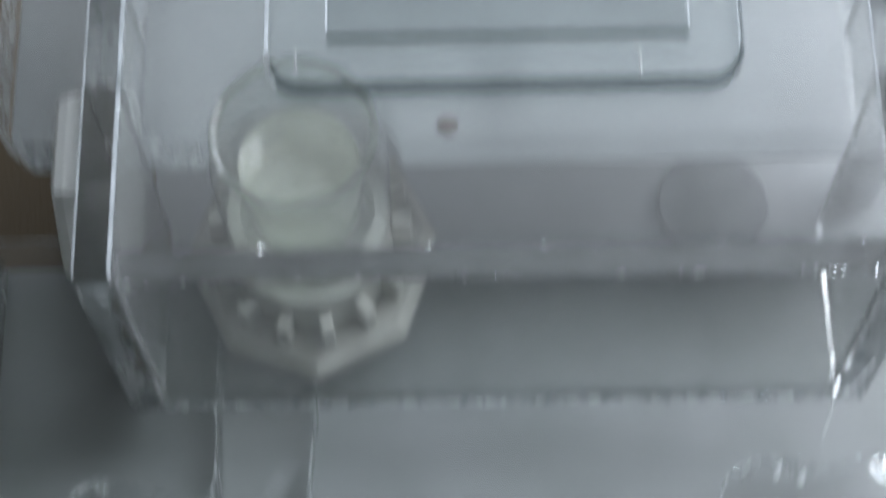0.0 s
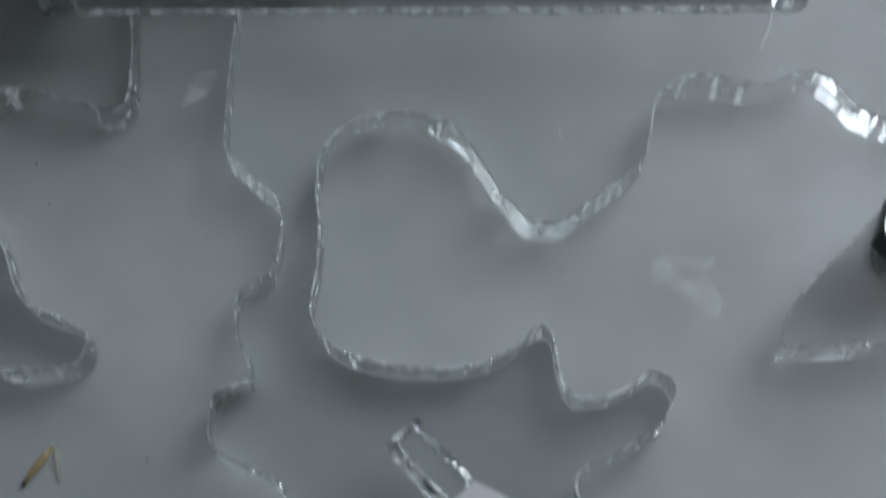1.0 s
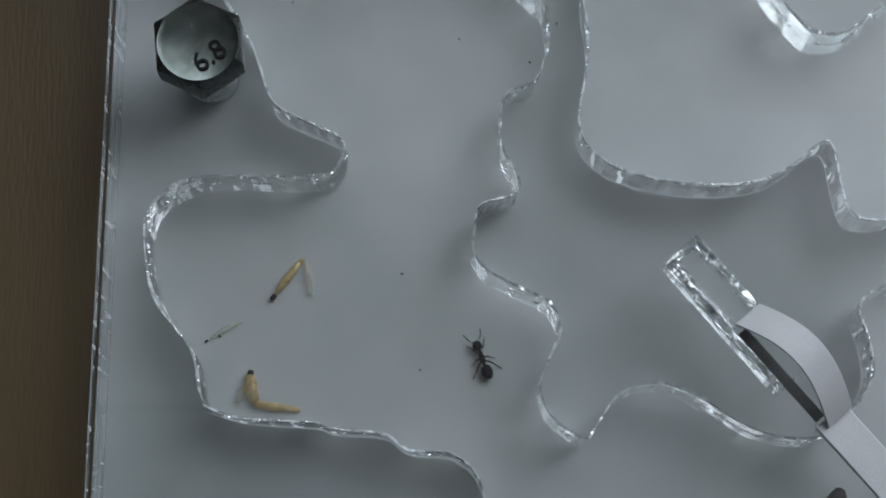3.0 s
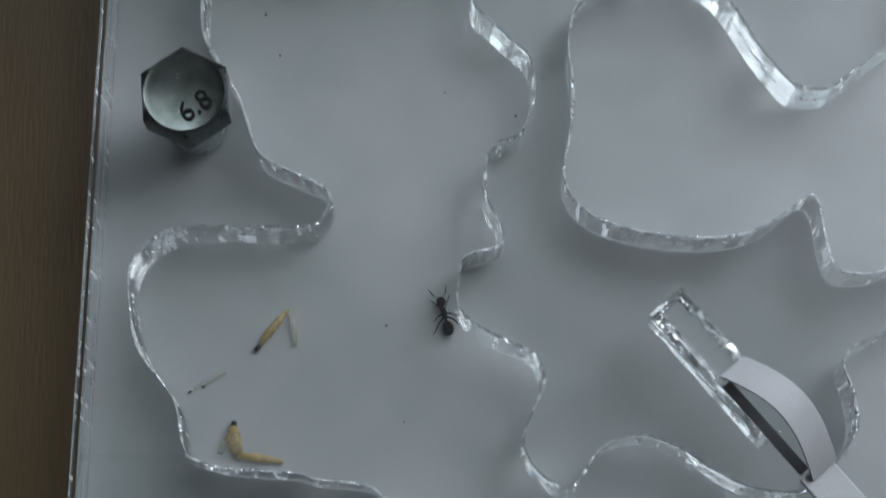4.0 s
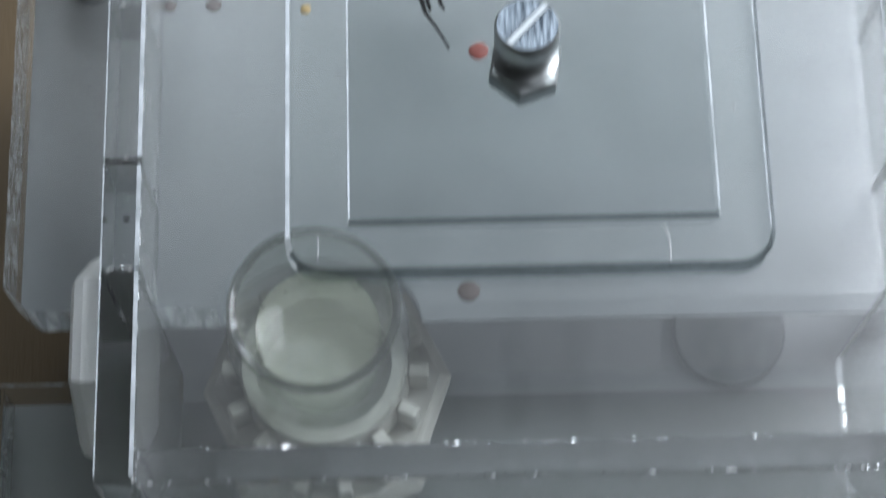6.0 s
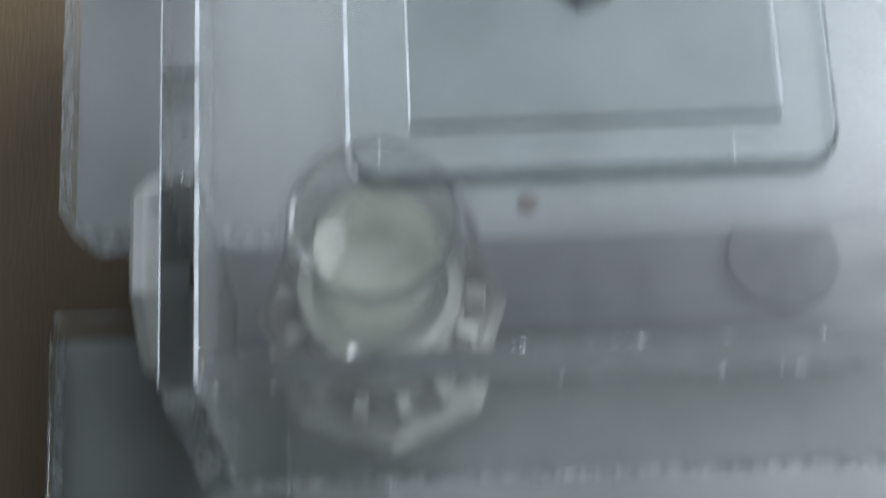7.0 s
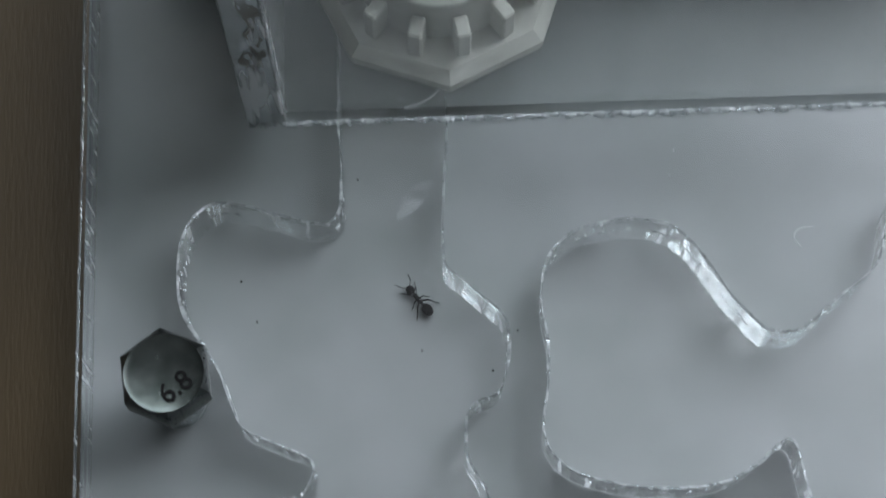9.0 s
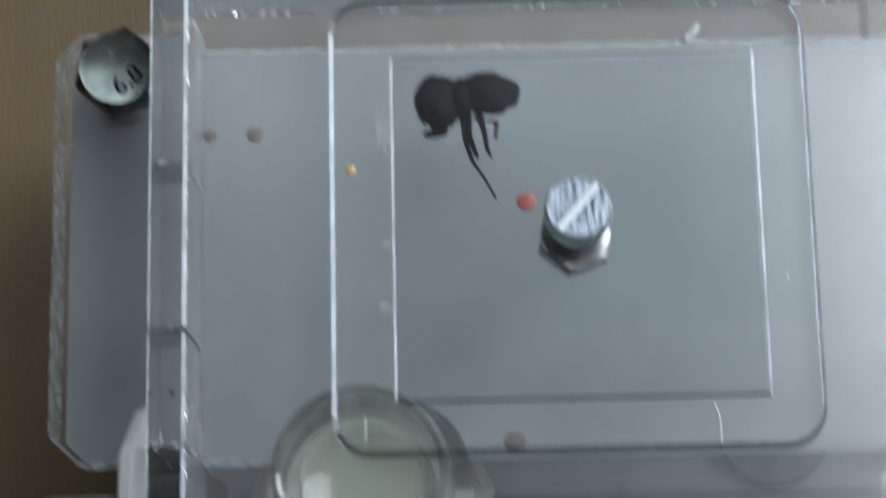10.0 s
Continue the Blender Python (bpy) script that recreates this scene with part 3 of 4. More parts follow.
# ---------------------------------------------------------------- box above the nests
TRAY = 3.78  # added clear shelf under the lid, at the beetle's height fitted to the view
BX0, BX1, BY0, BY1, BTOP, BT = 0.88, 9.88, 2.95, 10.35, 4.3, 0.42
FT = 0.37  # front wall
def reflex(x0, x1, y0, y1, z):
    """A strip added for an edge's bright reflection, leaning a little to the east."""
    bm = slab(x0, x1, y0, y1, z + .003, z + .012, 0.0)
    for v in bm.verts:
        v.co.z += (x1 - v.co.x) * 0.26
    return bm
def arena_box():
    box = thing("feeding_box", "clear acrylic feeding box glued over the nest modules", "acrylic box", (5.4, 6.5, COVER))
    base = Matrix.Translation(-box.location)
    def panel(name, *a, mats=None, label="", end=None):
        bm = slab(*a, 0.022, side=1, cap=0, rim=4)
        if end is not None:
            for f in bm.faces:
                if f.normal.y < -0.5:
                    f.material_index = end
        for f in bm.faces:
            if f.normal.z < -0.5:
                f.material_index = 3
        pane = part(name, bm, [*mats, *[SAWNSIDE] * (3 - len(mats)), BONDED, CUTRIM], box, label, at=base)
        pane.visible_shadow = name == "left_wall"  # clear panes let the daylight in
    side = [BOXTOP, BOXFACE, SAWNSIDE]
    panel("front_wall", BX0 + BT + .01, BX1 - BT - .01, BY0, BY0 + FT, COVER + 0.05, BTOP, mats=[BOXTOP, BOXFACE])
    for name, x in (("left_wall", BX0), ("right_wall", BX1 - BT)):
        panel(name, x, x + BT, BY0, 5.28, COVER + 0.004, BTOP, mats=side, end=2)
        panel(name, x, x + BT, 5.285, 6.5, UP1 + 0.004, BTOP - 0.01, mats=side)
        panel(name, x, x + BT, 6.54, 8.38, UP1 + 0.004, BTOP, mats=side)
        panel(name, x, x + BT, 8.39, BY1, UP1 + 0.004, BTOP - 0.006, mats=side)
        part("seam", slab(x + .02, x + BT - .02, 6.505, 6.535, UP1 + 0.1, BTOP - 0.012, 0), DARKBIT, box, "dark glued seam", at=base)
        for y0, y1 in ((3.03, 5.26), (5.3, 6.46), (6.56, 10.3)):
            part("bright_edge", reflex(x + BT - .05, x + BT - .005, y0, y1, BTOP), REFLEX, box, "added strip for the edge's bright line", at=base)
            part("bright_edge", reflex(x + .003, x + .018, y0, y1, BTOP), REFLEX, box, at=base)
        for k in (0.03, 0.27):
            part("glue_dot", blob((x + k, 5.84, BTOP + .004), (0.035, 0.022, 0.012), 0, 10, 6, wob=.3), DARKBIT, box, "dark speck of glue", at=base)
    panel("back_wall", BX0 + BT + .01, BX1 - BT - .01, BY1 - 0.3, BY1, UP1 + 0.004, BTOP, mats=[BOXTOP, BOXFACE])
    # top sheet, open under the lid
    bm = bmesh.new()
    outer = [(BX0 + BT + .005, BY0 + FT + .01), (BX1 - BT - .005, BY0 + FT + .01), (BX1 - BT - .005, BY1 - 0.31), (BX0 + BT + .005, BY1 - 0.31)]
    inner = [(3.53, 5.64), (7.45, 5.64), (7.45, 9.41), (3.53, 9.41)]
    rings = [[bm.verts.new((x, y, z)) for x, y in o] for o, z in ((outer, BTOP), (inner, BTOP), (inner, BTOP - 0.25), (outer, BTOP - 0.25))]
    for a, b, m in ((0, 1, 0), (1, 2, 1), (2, 3, 1), (3, 0, 1)):
        for i in range(4):
            j = (i + 1) % 4
            bm.faces.new((rings[a][i], rings[a][j], rings[b][j], rings[b][i])).material_index = m
    part("top_sheet", bm, [TOPSHEET, BONDED], box, "clear top sheet with a square opening", at=base)
    # rear board coloured lighter to make up for the upper slab's shade
    part("rear_floor", slab(BX0 + 0.02, EAST - 0.03, NORTH - 0.028, 9.6, TABLE + 0.01, FLOOR, 0.0), REARLIT, box, "backing board behind the nest, lightened against shade", at=base)
    part("inner_sheet", slab(BX0 + BT + .01, BX1 - BT - .01, 6.55, BY1 - 0.32, TRAY - 0.12, TRAY, 0), BONDED, box, "clear sheet added under the lid to carry the beetle", at=base)
    # an uneven bead of dried glue along the foot of the front wall
    rnd = random.Random(4)
    xs = [BX0 + 0.02 + 0.045 * k for k in range(int((BX1 - BX0 - 0.04) / 0.045))]
    part("glue_line", tube([(x, BY0 - 0.012 + rnd.uniform(-.016, .016), COVER + 0.034) for x in xs], [rnd.uniform(0.016, 0.05) for _ in xs], 8), GLINT, box, "glassy bead of dried glue", smooth="all", at=base)
arena_box()

LIDTOP = 4.62
def lid():
    l = thing("lid", "clear acrylic lid with rounded corners and screw knob", "lid", (5.44, 7.4, BTOP))
    base = Matrix.Translation(-l.location)
    def sheet(name, outline, z0, z1, ch):
        bm = prism(bmesh.new(), outline, z0, z1, 1, 0, ch, 2)
        bm.normal_update()
        # facing picks the dark or bright edge colour, in place of reflected light
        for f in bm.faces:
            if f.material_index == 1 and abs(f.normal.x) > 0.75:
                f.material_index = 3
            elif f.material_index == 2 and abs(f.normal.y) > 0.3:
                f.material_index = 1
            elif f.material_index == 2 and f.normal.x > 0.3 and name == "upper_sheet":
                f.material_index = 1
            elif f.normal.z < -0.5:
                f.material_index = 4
        part(name, bm, [LIDCLEAR, LIDSHADED, LIDLIT, LIDLIT, BONDED], l, at=base)
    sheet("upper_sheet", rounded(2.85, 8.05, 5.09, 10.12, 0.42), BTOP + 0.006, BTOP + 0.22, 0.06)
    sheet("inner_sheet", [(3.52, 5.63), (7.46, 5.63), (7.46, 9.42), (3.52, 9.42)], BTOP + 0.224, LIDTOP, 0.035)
    # strips added where light would line the sheets' edges
    for name, x0, x1, y0, y1, z in (("bright_edge", 2.86, 2.905, 5.5, 9.72, BTOP + .22), ("bright_edge", 3.525, 3.545, 5.66, 9.4, LIDTOP), ("bright_edge", 7.435, 7.455, 5.66, 9.4, LIDTOP), ("bright_edge", 7.985, 7.998, 5.5, 9.72, BTOP + .22)):
        part(name, reflex(x0, x1, y0, y1, z), REFLEX, l, "added strip for the edge's bright line", at=base)
    knob = Vector((5.45, 7.33, LIDTOP)) * CM - l.location
    part("nut", prism(bmesh.new(), ring_outline(0, 0, 0.42, 6, a0=0.35), 0.002, 0.26, chamfer=0.035), STEEL, l, "zinc hexagon nut", at=Matrix.Translation(knob))
    turned = lathe([(0, 0.2), (0.36, 0.2), (0.36, 0.27), (0.3, 0.31), (0.245, 0.36), (0.225, 0.5), (0.24, 0.58), (0.335, 0.6), (0.348, 0.63), (0.348, 0.83), (0.325, 0.86), (0, 0.86)], 40)
    # top coloured darker and sides paler, to offset what each side reflects
    for f in turned.faces:
        f.material_index = 0 if f.calc_center_median().z > 0.855 else 1
    s = part("screw", turned, [BRUSHED, STEEL], l, "slotted cheese-head screw", smooth=True,
             at=Matrix.Translation(knob) @ pose(0, 0, 0, -10, 0, 0))
    # a pale strip draws the slot, dark strips the shade at its edges
    part("slot", slab(-0.325, 0.325, -0.034, 0.034, 0.85, 0.868, 0.002), SLOTZINC, s, "pale strip for the straight screwdriver slot", at=pose(0, 0, 0, 0, 0, 50))
    for y in (-0.046, 0.034):
        part("slot_edge", slab(-0.32, 0.32, y, y + 0.012, 0.85, 0.866, 0), CREASEBLACK, s, "dark strip for the slot's shaded edge", at=pose(0, 0, 0, 0, 0, 50))
lid()

# ---------------------------------------------------------------- things in the box
CUPX, CUPY = 3.1, 5.06
def vial():
    v = thing("water_cup", "small clear glass cup of greenish water on its stand", "glass cup", (CUPX, CUPY, 1.30))
    part("glass", lathe([(0.0, 0.0), (0.92, 0.0), (1.02, 0.1), (1.04, 1.2), (1.02, 1.6), (0.95, 1.86), (0.94, 2.14), (0.86, 2.14), (0.82, 1.9), (0.80, 1.6), (0.73, 1.45), (0.71, 1.2), (0.67, 0.2), (0.0, 0.14)], 64), GLASS, v, smooth=True)
    part("rim", lathe([(0.86, 2.145), (0.94, 2.145), (0.96, 2.19), (0.92, 2.24), (0.87, 2.21), (0.86, 2.145)], 64), RIM, v, "thick rolled glass rim", smooth=True)
    part("water", lathe([(0.0, 0.16), (0.66, 0.22), (0.70, 1.42), (0.64, 1.38), (0.0, 1.36)], 56), WATER, v, "cloudy pale green water", smooth=True)
vial()
def stand():
    s = thing("cup_stand", "white printed plastic octagonal cup stand with toothed ring", "stand", (CUPX, CUPY, COVER))
    octa = [(1.54 * math.cos(radians(3 + 45 * i)), 1.54 * math.sin(radians(3 + 45 * i))) for i in range(8)]
    part("foot", prism(bmesh.new(), octa, 0.004, 0.30, chamfer=0.14), WHITE, s, "bevelled octagonal foot")
    part("ring", lathe([(0.82, 0.31), (1.02, 0.31), (1.02, 0.62), (0.98, 0.9), (1.0, 1.0), (0.98, 1.12), (0.82, 1.14), (0.82, 0.31)], 48), WHITE, s, smooth=True)
    for i in range(14):
        part("tooth", slab(1.0, 1.26, -0.085, 0.085, 0.30, 0.86, 0.025), WHITE, s, at=pose(0, 0, 0, 0, 0, 360 * i / 14 - 104.5))
stand()

def side_nut():
    """Plastic nut whose threaded tube passes through the box's side wall."""
    c = thing("tube_connector", "white plastic hexagonal nut on the box's side wall", "connector", (BX0 - 0.02, 4.72, 2.98))
    def turned(profile, n, a0=0.0):
        bm = lathe(profile, n)
        for v in bm.verts:
            x, y, z = v.co
            q = math.hypot(x, y)
            a = math.atan2(y, x) + a0
            v.co = (-z, q * math.cos(a), q * math.sin(a))
        return bm
    part("nut", turned([(0.0, 0.0), (1.16, 0.0), (1.17, 0.2), (1.12, 0.3), (1.0, 0.35), (0.0, 0.36)], 6), CONNECTOR, c, "six-sided nut with rounded edge")
    part("spigot", turned([(0.0, 0.3), (0.46, 0.3), (0.46, 0.40), (0.4, 0.43), (0.0, 0.43)], 32), CONNECTOR, c, smooth=True)
side_nut()

def dead_beetle():
    b = thing("dead_beetle", "dead black beetle lying under the clear lid with legs stretched out", "insect", (4.33, 9.06, TRAY))
    part("abdomen", blob((0.27, 0.12, 0.17), (0.33, 0.24, 0.17), -0.2, 20, 12, wob=0.22), CHITIN, b, smooth="all")
    part("thorax", blob((-0.02, 0.08, 0.15), (0.15, 0.24, 0.14), 0.1, 16, 10, wob=0.15), CHITIN, b, smooth="all")
    part("head", blob((-0.29, 0.03, 0.15), (0.25, 0.32, 0.16), 0.25, 18, 10, wob=0.28), CHITIN, b, smooth="all")
    part("jaw", blob((-0.33, -0.3, 0.08), (0.15, 0.055, 0.05), 0.1, 12, 8, wob=0.2), CHITIN, b, smooth="all")
    rnd = random.Random(7)
    for k in range(46):
        a = rnd.uniform(0, 2 * math.pi)
        cx, cy, rx, ry = rnd.choice(((0.27, 0.12, 0.32, 0.23), (-0.29, 0.03, 0.24, 0.31)))
        x, y = cx + rx * math.cos(a), cy + ry * math.sin(a)
        part("bristle", tube([(x, y, 0.17), (x + 0.05 * math.cos(a), y + 0.05 * math.sin(a), 0.18)], [0.009, 0.003], 4), CHITIN, b)
    for pts in ([(-0.02, -0.1, 0.1), (0.0, -0.4, 0.14), (0.07, -0.62, 0.06), (0.2, -0.82, 0.05), (0.33, -1.06, 0.03)],
                [(0.04, -0.12, 0.1), (0.05, -0.38, 0.16), (0.13, -0.58, 0.03)], [(0.16, -0.1, 0.1), (0.22, -0.36, 0.16), (0.24, -0.5, 0.06), (0.29, -0.57, 0.03)],
                [(0.1, -0.13, 0.12), (0.36, -0.2, 0.1), (0.33, -0.36, 0.05)]):
        part("leg", tube(pts, [0.042, 0.032, 0.024, 0.018, 0.013][:len(pts)], 7), CHITIN, b)
dead_beetle()

def dried_drop(x, y, z, r, mat, label):
    d = thing("dried_drop", label, "stain", (x, y, z), "dried drops")
    part("drop", blob((0, 0, 0.012), (r, r * 0.92, 0.02), 0.3, 18, 8, wob=0.15), mat, d, smooth="all")
dried_drop(4.99, 7.97, TRAY, 0.115, RED, "round red-brown dried food drop under the lid")
dried_drop(3.08, 8.18, BTOP + 0.2, 0.06, AMBER, "tiny amber crumb on the lid's rim")
for x, y, r in ((1.89, 9.08, 0.10), (1.37, 9.08, 0.085), (4.82, 5.42, 0.13)):
    dried_drop(x, y, UP1, r, GREYSPOT, "grey-brown dried drop on the box floor")

# ---------------------------------------------------------------- blue caps, strip
def blue_cap(x, y):
    c = thing("bottle_cap", "blue round plastic cap with pale rim, pressed into nest cover", "cap", (x, y, COVER), "blue caps on the nest")
    part("disc", lathe([(0, 0), (1.42, 0), (1.44, 0.02), (1.44, 0.2), (1.40, 0.24), (0, 0.24)], 72), BLUE, c, "blue disc", smooth=True)
    part("rim", lathe([(1.442, 0.0), (1.475, 0.0), (1.475, 0.2), (1.46, 0.24), (1.442, 0.22), (1.442, 0.0)], 72), RIBBON, c, "thin pale rim", smooth=True)
blue_cap(1.05, -6.28)
blue_cap(9.72, -6.2)

def strip():
    s = thing("water_wick", "white plastic strip bowing out of a clear acrylic slot", "plastic strip", (5.12, -2.1, COVER))
    turn = -48.5
    fr = part("slot_frame", slab(0.0, 1.78, -0.24, 0.24, -0.24, -0.02, 0.02, side=1, cap=0, rim=2), [BONDED, CUTSIDE, CUTRIM], s, "clear acrylic slot with glinting edges", at=pose(0, 0, 0, 0, 0, turn))
    for y in (-0.235, 0.16):
        part("rail", slab(0.03, 1.0 if y > 0 else 1.75, y, y + 0.075, 0.004, 0.09, 0.012), SAWNSIDE, fr, "bright glassy rail")
    part("stop", slab(-0.02, 0.03, -0.235, 0.235, 0.004, 0.1, 0.012), SAWNSIDE, fr)
    part("block", slab(0.04, 1.02, -0.15, 0.15, 0.006, 0.13, 0.03, side=1, cap=0, rim=2), [DUSTY, CUTSIDE, CUTRIM], fr, "clear glinting block")
    # dark sheet laid where the bowed strip casts its shade
    part("bow_shade", slab(1.05, 2.25, -0.15, -0.03, 0.004, 0.012, 0), GAP, fr, "dark sheet for the shade under the bowed strip")
    # bowed strip
    bm = bmesh.new()
    rows = []
    for i in range(25):
        u = i / 24
        x = 0.95 + 1.42 * u
        z = 0.06 + 0.34 * math.sin(math.pi * u) ** 0.9
        y = 0.06 + 0.13 * math.sin(math.pi * u)
        w = 0.165
        rows.append([bm.verts.new(p) for p in ((x, y - w, z), (x, y + w, z), (x, y + w, z + 0.05), (x, y - w, z + 0.05))])
    for a, b in zip(rows, rows[1:]):
        for k in range(4):
            bm.faces.new((a[k], a[(k + 1) % 4], b[(k + 1) % 4], b[k]))
    bm.faces.new(rows[0]), bm.faces.new(rows[-1])
    part("bowed_strip", bm, RIBBON, s, smooth=True, at=pose(0, 0, 0, 0, 0, turn))
    part("flat_strip", slab(2.28, 3.85, -0.2, 0.2, 0.006, 0.07, 0.012), RIBBON, s, at=pose(0, 0, 0, 0, 0, turn))
strip()

# ---------------------------------------------------------------- ants, brood and crumbs
def ant(name="ant"):
    a = thing(name, "small black ant walking on the white chamber floor", "ant", (3.0, -1.5, FLOOR))
    part("gaster", blob((-0.17, 0, 0.075), (0.085, 0.062, 0.055)), CHITIN, a, smooth="all")
    part("thorax", blob((0.0, 0, 0.07), (0.085, 0.032, 0.034)), CHITIN, a, smooth="all")
    part("petiole", blob((-0.088, 0, 0.062), (0.02, 0.018, 0.024)), CHITIN, a, smooth="all")
    part("head", blob((0.135, 0, 0.07), (0.058, 0.052, 0.04)), CHITIN, a, smooth="all")
    for s in (-1, 1):
        part("antenna", tube([(0.17, 0.02 * s, 0.08), (0.22, 0.07 * s, 0.1), (0.30, 0.10 * s, 0.06)], [0.006, 0.006, 0.005], 6), CHITIN, a)
        for x, dx in ((0.05, 0.10), (0.0, -0.02), (-0.04, -0.13)):
            part("leg", tube([(x, 0.02 * s, 0.06), (x + dx * 0.5, 0.07 * s, 0.10), (x + dx, 0.11 * s, 0.03), (x + dx * 1.3, 0.14 * s, 0.003)], [0.009, 0.009, 0.006, 0.004], 6), CHITIN, a)
    return a
ANT = ant()

def residue(x, y, knots, turn=0):
    r = thing("residue_patch", "cloudy white mineral residue under the clear cover", "stain", (x, y, -0.008), "residue patches")
    part("film", prism(bmesh.new(), catmull(knots, 5, True), 0.0, 0.004), RESIDUE, r, at=pose(0, 0, 0, 0, 0, turn))
residue(8.35, -0.28, [(-0.42, 0.1), (-0.2, 0.3), (0.1, 0.22), (0.38, 0.32), (0.3, 0.0), (0.42, -0.3), (0.25, -0.52), (0.05, -0.2), (-0.2, -0.12)])
residue(2.72, 2.08, [(-0.2, -0.22), (-0.12, 0.05), (0.05, 0.2), (0.24, 0.22), (0.12, -0.02), (-0.05, -0.18)])

def lint(x, y, z, knots, r=0.012, label="short white lint fibre lying on the clear lid"):
    f = thing("lint_fibre", label, "fibre", (x, y, z), "lint and flecks")
    part("strand", tube([(px, py, r) for px, py in catmull(knots, 4)], r, 6), RIBBON, f, smooth="all")
lint(6.88, 5.35, BTOP + 0.22, [(-0.03, 0.22), (0.02, 0.08), (0.03, -0.1), (0.02, -0.2)])
lint(3.2, 5.4, BTOP + 0.22, [(0.0, 0.12), (0.005, 0.0), (0.0, -0.14)], 0.008)
lint(6.83, 9.6, BTOP + 0.22, [(-0.1, -0.05), (0.0, 0.03), (0.06, 0.12)], 0.03)
for x, y in ((8.5, 8.1), (8.75, 7.7), (8.4, 7.1), (7.7, 6.9), (8.6, 9.0), (3.45, 8.4), (6.2, 6.4)):
    lint(x, y, BTOP + (0.22 if 2.9 < x < 8.0 else 0.0), [(0.0, 0.03), (0.01, 0.0), (0.0, -0.03)], 0.012)
# this strand stands where the glass corner glares
lint(9.4, 2.7, COVER, [(-0.1, -0.28), (-0.02, -0.1), (0.04, 0.05), (0.06, 0.2)], 0.009, "short white strand in place of glare at the box's corner")
lint(2.9, 3.45, COVER, [(-0.25, -0.1), (-0.06, -0.05), (0.07, 0.03), (0.17, 0.13)], 0.011, "curved white lint fibre by the cup stand's foot")
lint(7.02, 1.42, COVER, [(0.14, 0.1), (-0.02, 0.09), (-0.09, -0.02), (-0.02, -0.12)], 0.006, "curled white lint fibre on the nest cover")
lint(8.15, -5.02, COVER, [(-0.3, 0.16), (0.0, 0.0), (0.3, -0.16)], 0.006, "straight white thread beside the strip's end")
for x, y in ((5.66, 2.48), (5.59, 2.19)):
    lint(x, y, COVER, [(0.0, 0.02), (0.005, 0.0), (0.0, -0.02)], 0.009, "tiny white fleck on the nest cover")
def frost_patch(x, y, knots):
    r = thing("residue_patch", "frosty glue smear at the lid's inner edge", "stain", (x, y, BTOP + 0.222), "residue patches")
    part("film", prism(bmesh.new(), catmull(knots, 4, True), 0.0, 0.004), RESIDUE, r)
frost_patch(3.45, 8.7, [(-0.08, -0.25), (0.02, -0.3), (0.08, -0.05), (0.03, 0.3), (-0.07, 0.2)])
frost_patch(3.46, 7.4, [(-0.06, -0.06), (0.05, -0.08), (0.08, 0.05), (-0.04, 0.07)])
frost_patch(3.44, 6.7, [(-0.07, -0.05), (0.06, -0.07), (0.07, 0.05), (-0.05, 0.06)])

# Disc added to draw the faint dark circle behind the nest.
def round_floor_disc():
    p = thing("round_floor_disc", "grey disc for a faint dark circle behind the nest", "plug", (8.3, 5.95, FLOOR))
    part("disc", lathe([(0, 0.0), (0.72, 0.0), (0.74, 0.02), (0.74, 0.1), (0.7, 0.14), (0.0, 0.14)], 48), DISCGREY, p, smooth=True)
round_floor_disc()

def pupa_case(x, y, turn, pieces, label):
    p = thing("brood_husk", label, "husk", (x, y, FLOOR), "empty brood husks")
    for name, pts, radii, mat in pieces:
        part(name, tube(pts, radii, 10), mat, p, smooth="all", at=pose(0, 0, 0, 0, 0, turn))
pupa_case(1.08, -2.35, 0, [("shell", [(0.0, 0.3, 0.03), (-0.08, 0.18, 0.05), (-0.2, 0.02, 0.06), (-0.3, -0.12, 0.03)], [0.022, 0.042, 0.046, 0.022], HUSK),
                            ("shell", [(0.02, 0.3, 0.03), (0.07, 0.12, 0.04), (0.1, -0.1, 0.02)], [0.02, 0.038, 0.03], SCRAP),
                            ("tip", [(-0.29, -0.11, 0.03), (-0.33, -0.16, 0.03)], [0.03, 0.024], DARKBIT)], "split amber husk with dark tip on white floor")
pupa_case(0.55, -3.5, 0, [("shell", [(0.0, 0.14, 0.06), (0.01, 0.02, 0.08), (0.06, -0.14, 0.04)], [0.05, 0.085, 0.05], HUSK),
                           ("shell", [(-0.02, 0.06, 0.04), (-0.1, -0.06, 0.05), (-0.14, -0.16, 0.03)], [0.03, 0.05, 0.03], SCRAP),
                           ("shell", [(0.06, -0.16, 0.04), (0.3, -0.19, 0.04), (0.55, -0.22, 0.02)], [0.035, 0.045, 0.02], HUSK),
                           ("tip", [(0.0, 0.13, 0.07), (0.01, 0.2, 0.07)], [0.04, 0.03], DARKBIT)], "plump amber husk with dark tip by the wall")
pupa_case(0.25, -2.85, 15, [("shell", [(-0.18, -0.06, 0.02), (0.0, 0.0, 0.02), (0.2, 0.04, 0.02)], [0.014, 0.03, 0.014], SCRAP),
                             ("tip", [(-0.2, -0.07, 0.02), (-0.24, -0.08, 0.02)], [0.013, 0.01], DARKBIT)], "thin pale husk scrap on the floor")

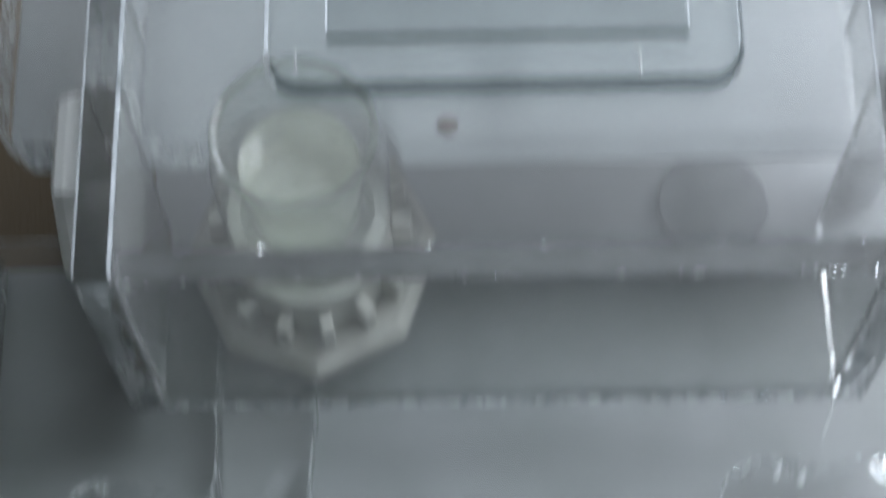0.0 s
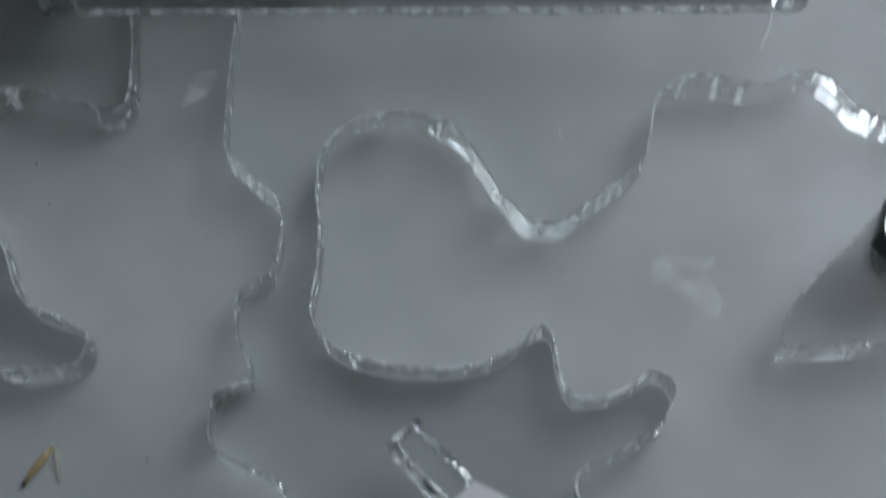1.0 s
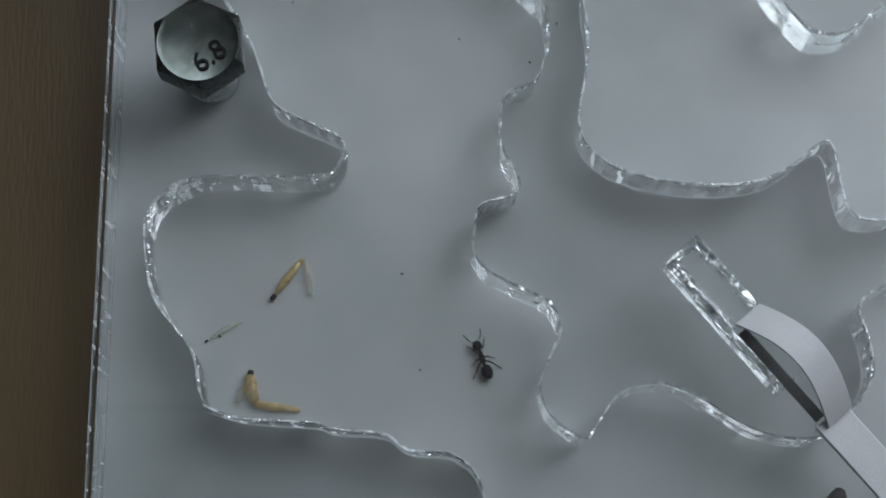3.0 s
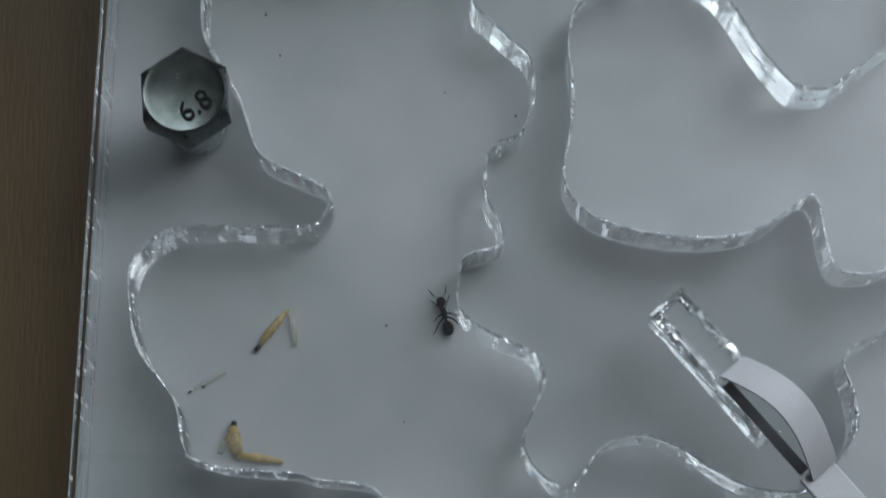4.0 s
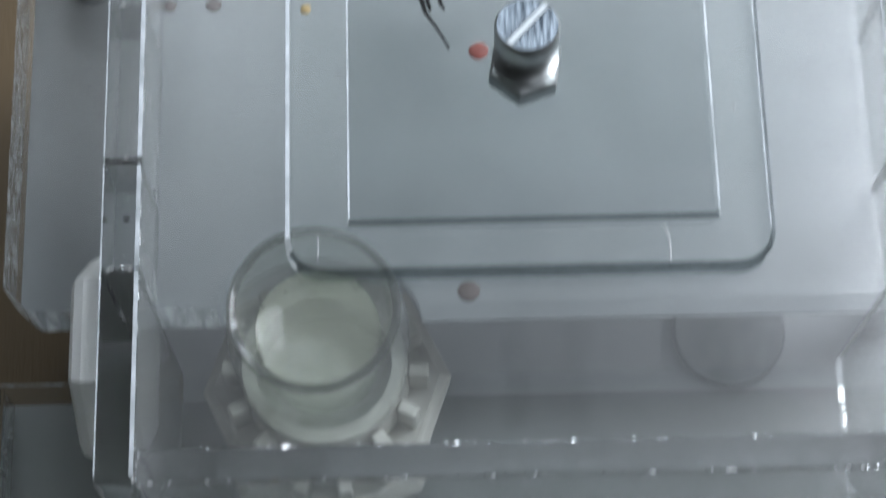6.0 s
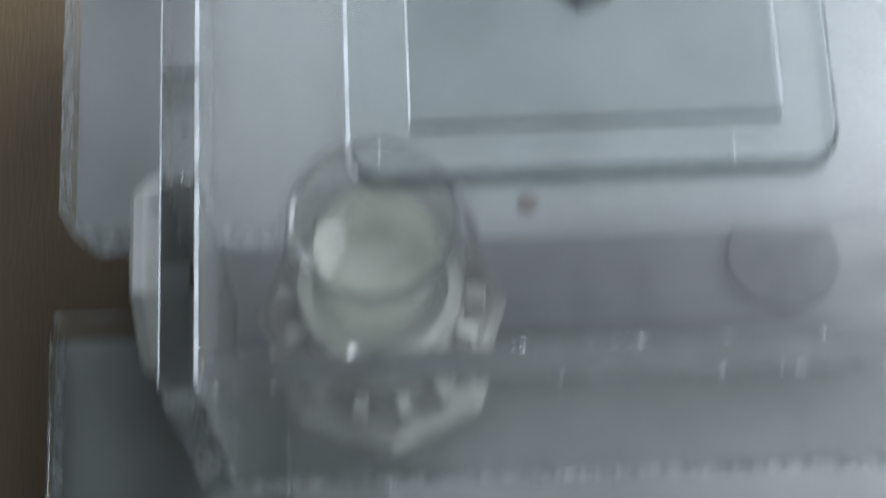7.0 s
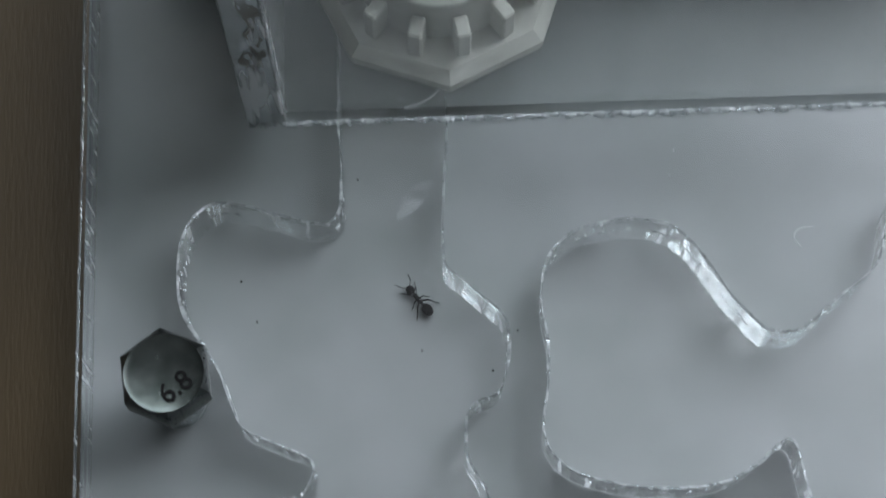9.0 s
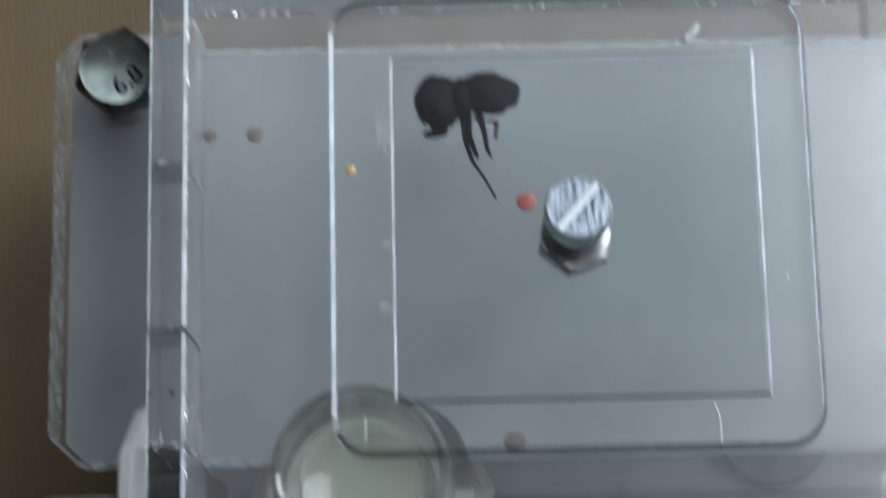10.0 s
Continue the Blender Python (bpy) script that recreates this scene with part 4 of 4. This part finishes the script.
pupa_case(6.35, -5.9, 0, [("shell", [(-0.18, 0.03, 0.03), (0.0, 0.0, 0.05), (0.18, -0.02, 0.03)], [0.03, 0.06, 0.03], HUSK)], "pale amber husk lying near the dark seed")

def dark_seed():
    s = thing("seed", "long flat dark brown seed lying on the chamber floor", "seed", (6.78, -4.95, FLOOR))
    part("hull", blob((0, 0, 0.08), (0.5, 0.17, 0.09), radians(74), 20, 10, wob=0.05), DARKBIT, s, smooth="all")
dark_seed()

rnd = random.Random(11)
SPECKS = [(0.88, 0.9), (0.70, 1.39), (2.07, 2.59), (3.86, 0.7), (3.56, 0.24), (2.76, 0.5), (2.39, -3.26), (2.17, -2.2), (0.2, -2.92)]
for x, y in SPECKS:
    g = thing("grit_speck", "tiny dark speck of grit in the nest", "speck", (x, y, FLOOR), "grit specks")
    part("grain", blob((0, 0, 0.012), (rnd.uniform(.012, .022), .012, .011), rnd.uniform(0, 3), 8, 6, wob=0.3), DARKBIT, g)

def motions():
    # seconds, x, y in plan units, heading in degrees
    rows = [(0.0, 5.6, -4.6, 165), (1.0, 4.6, -4.35, 170), (1.5, 4.09, -4.22, 172), (2.0, 3.57, -4.08, 150), (2.5, 3.40, -3.60, 105), (2.7, 3.26, -3.40, 112), (3.8, 2.80, -2.31, 112),
            (4.5, 2.86, -1.53, 62), (5.0, 3.04, -1.34, 35), (6.2, 3.25, -0.6, 60), (7.5, 3.38, 0.40, 32), (8.0, 3.24, 0.49, 80), (8.5, 3.02, 0.73, 108), (9.0, 2.73, 1.10, 128), (10.0, 2.2, 1.6, 120)]
    walk(ANT, [(t, pose(x * CM, y * CM, FLOOR * CM, 0, 0, h)) for t, x, y, h in rows])
    # a tripod gait: alternate legs swing to and fro about their hips
    legs = [o for o in ANT.children if o.name.startswith("leg")]
    for i, leg in enumerate(legs):
        side, k = divmod(i, 3)
        hip = Matrix.Translation(((0.05, 0.0, -0.04)[k] * CM, (-0.02, 0.02)[side] * CM, 0))
        walk(leg, [(s * 0.125, hip @ pose(0, 0, 0, 0, 0, 11 * math.cos(math.pi * (s + side + k))) @ hip.inverted()) for s in range(81)])
motions()
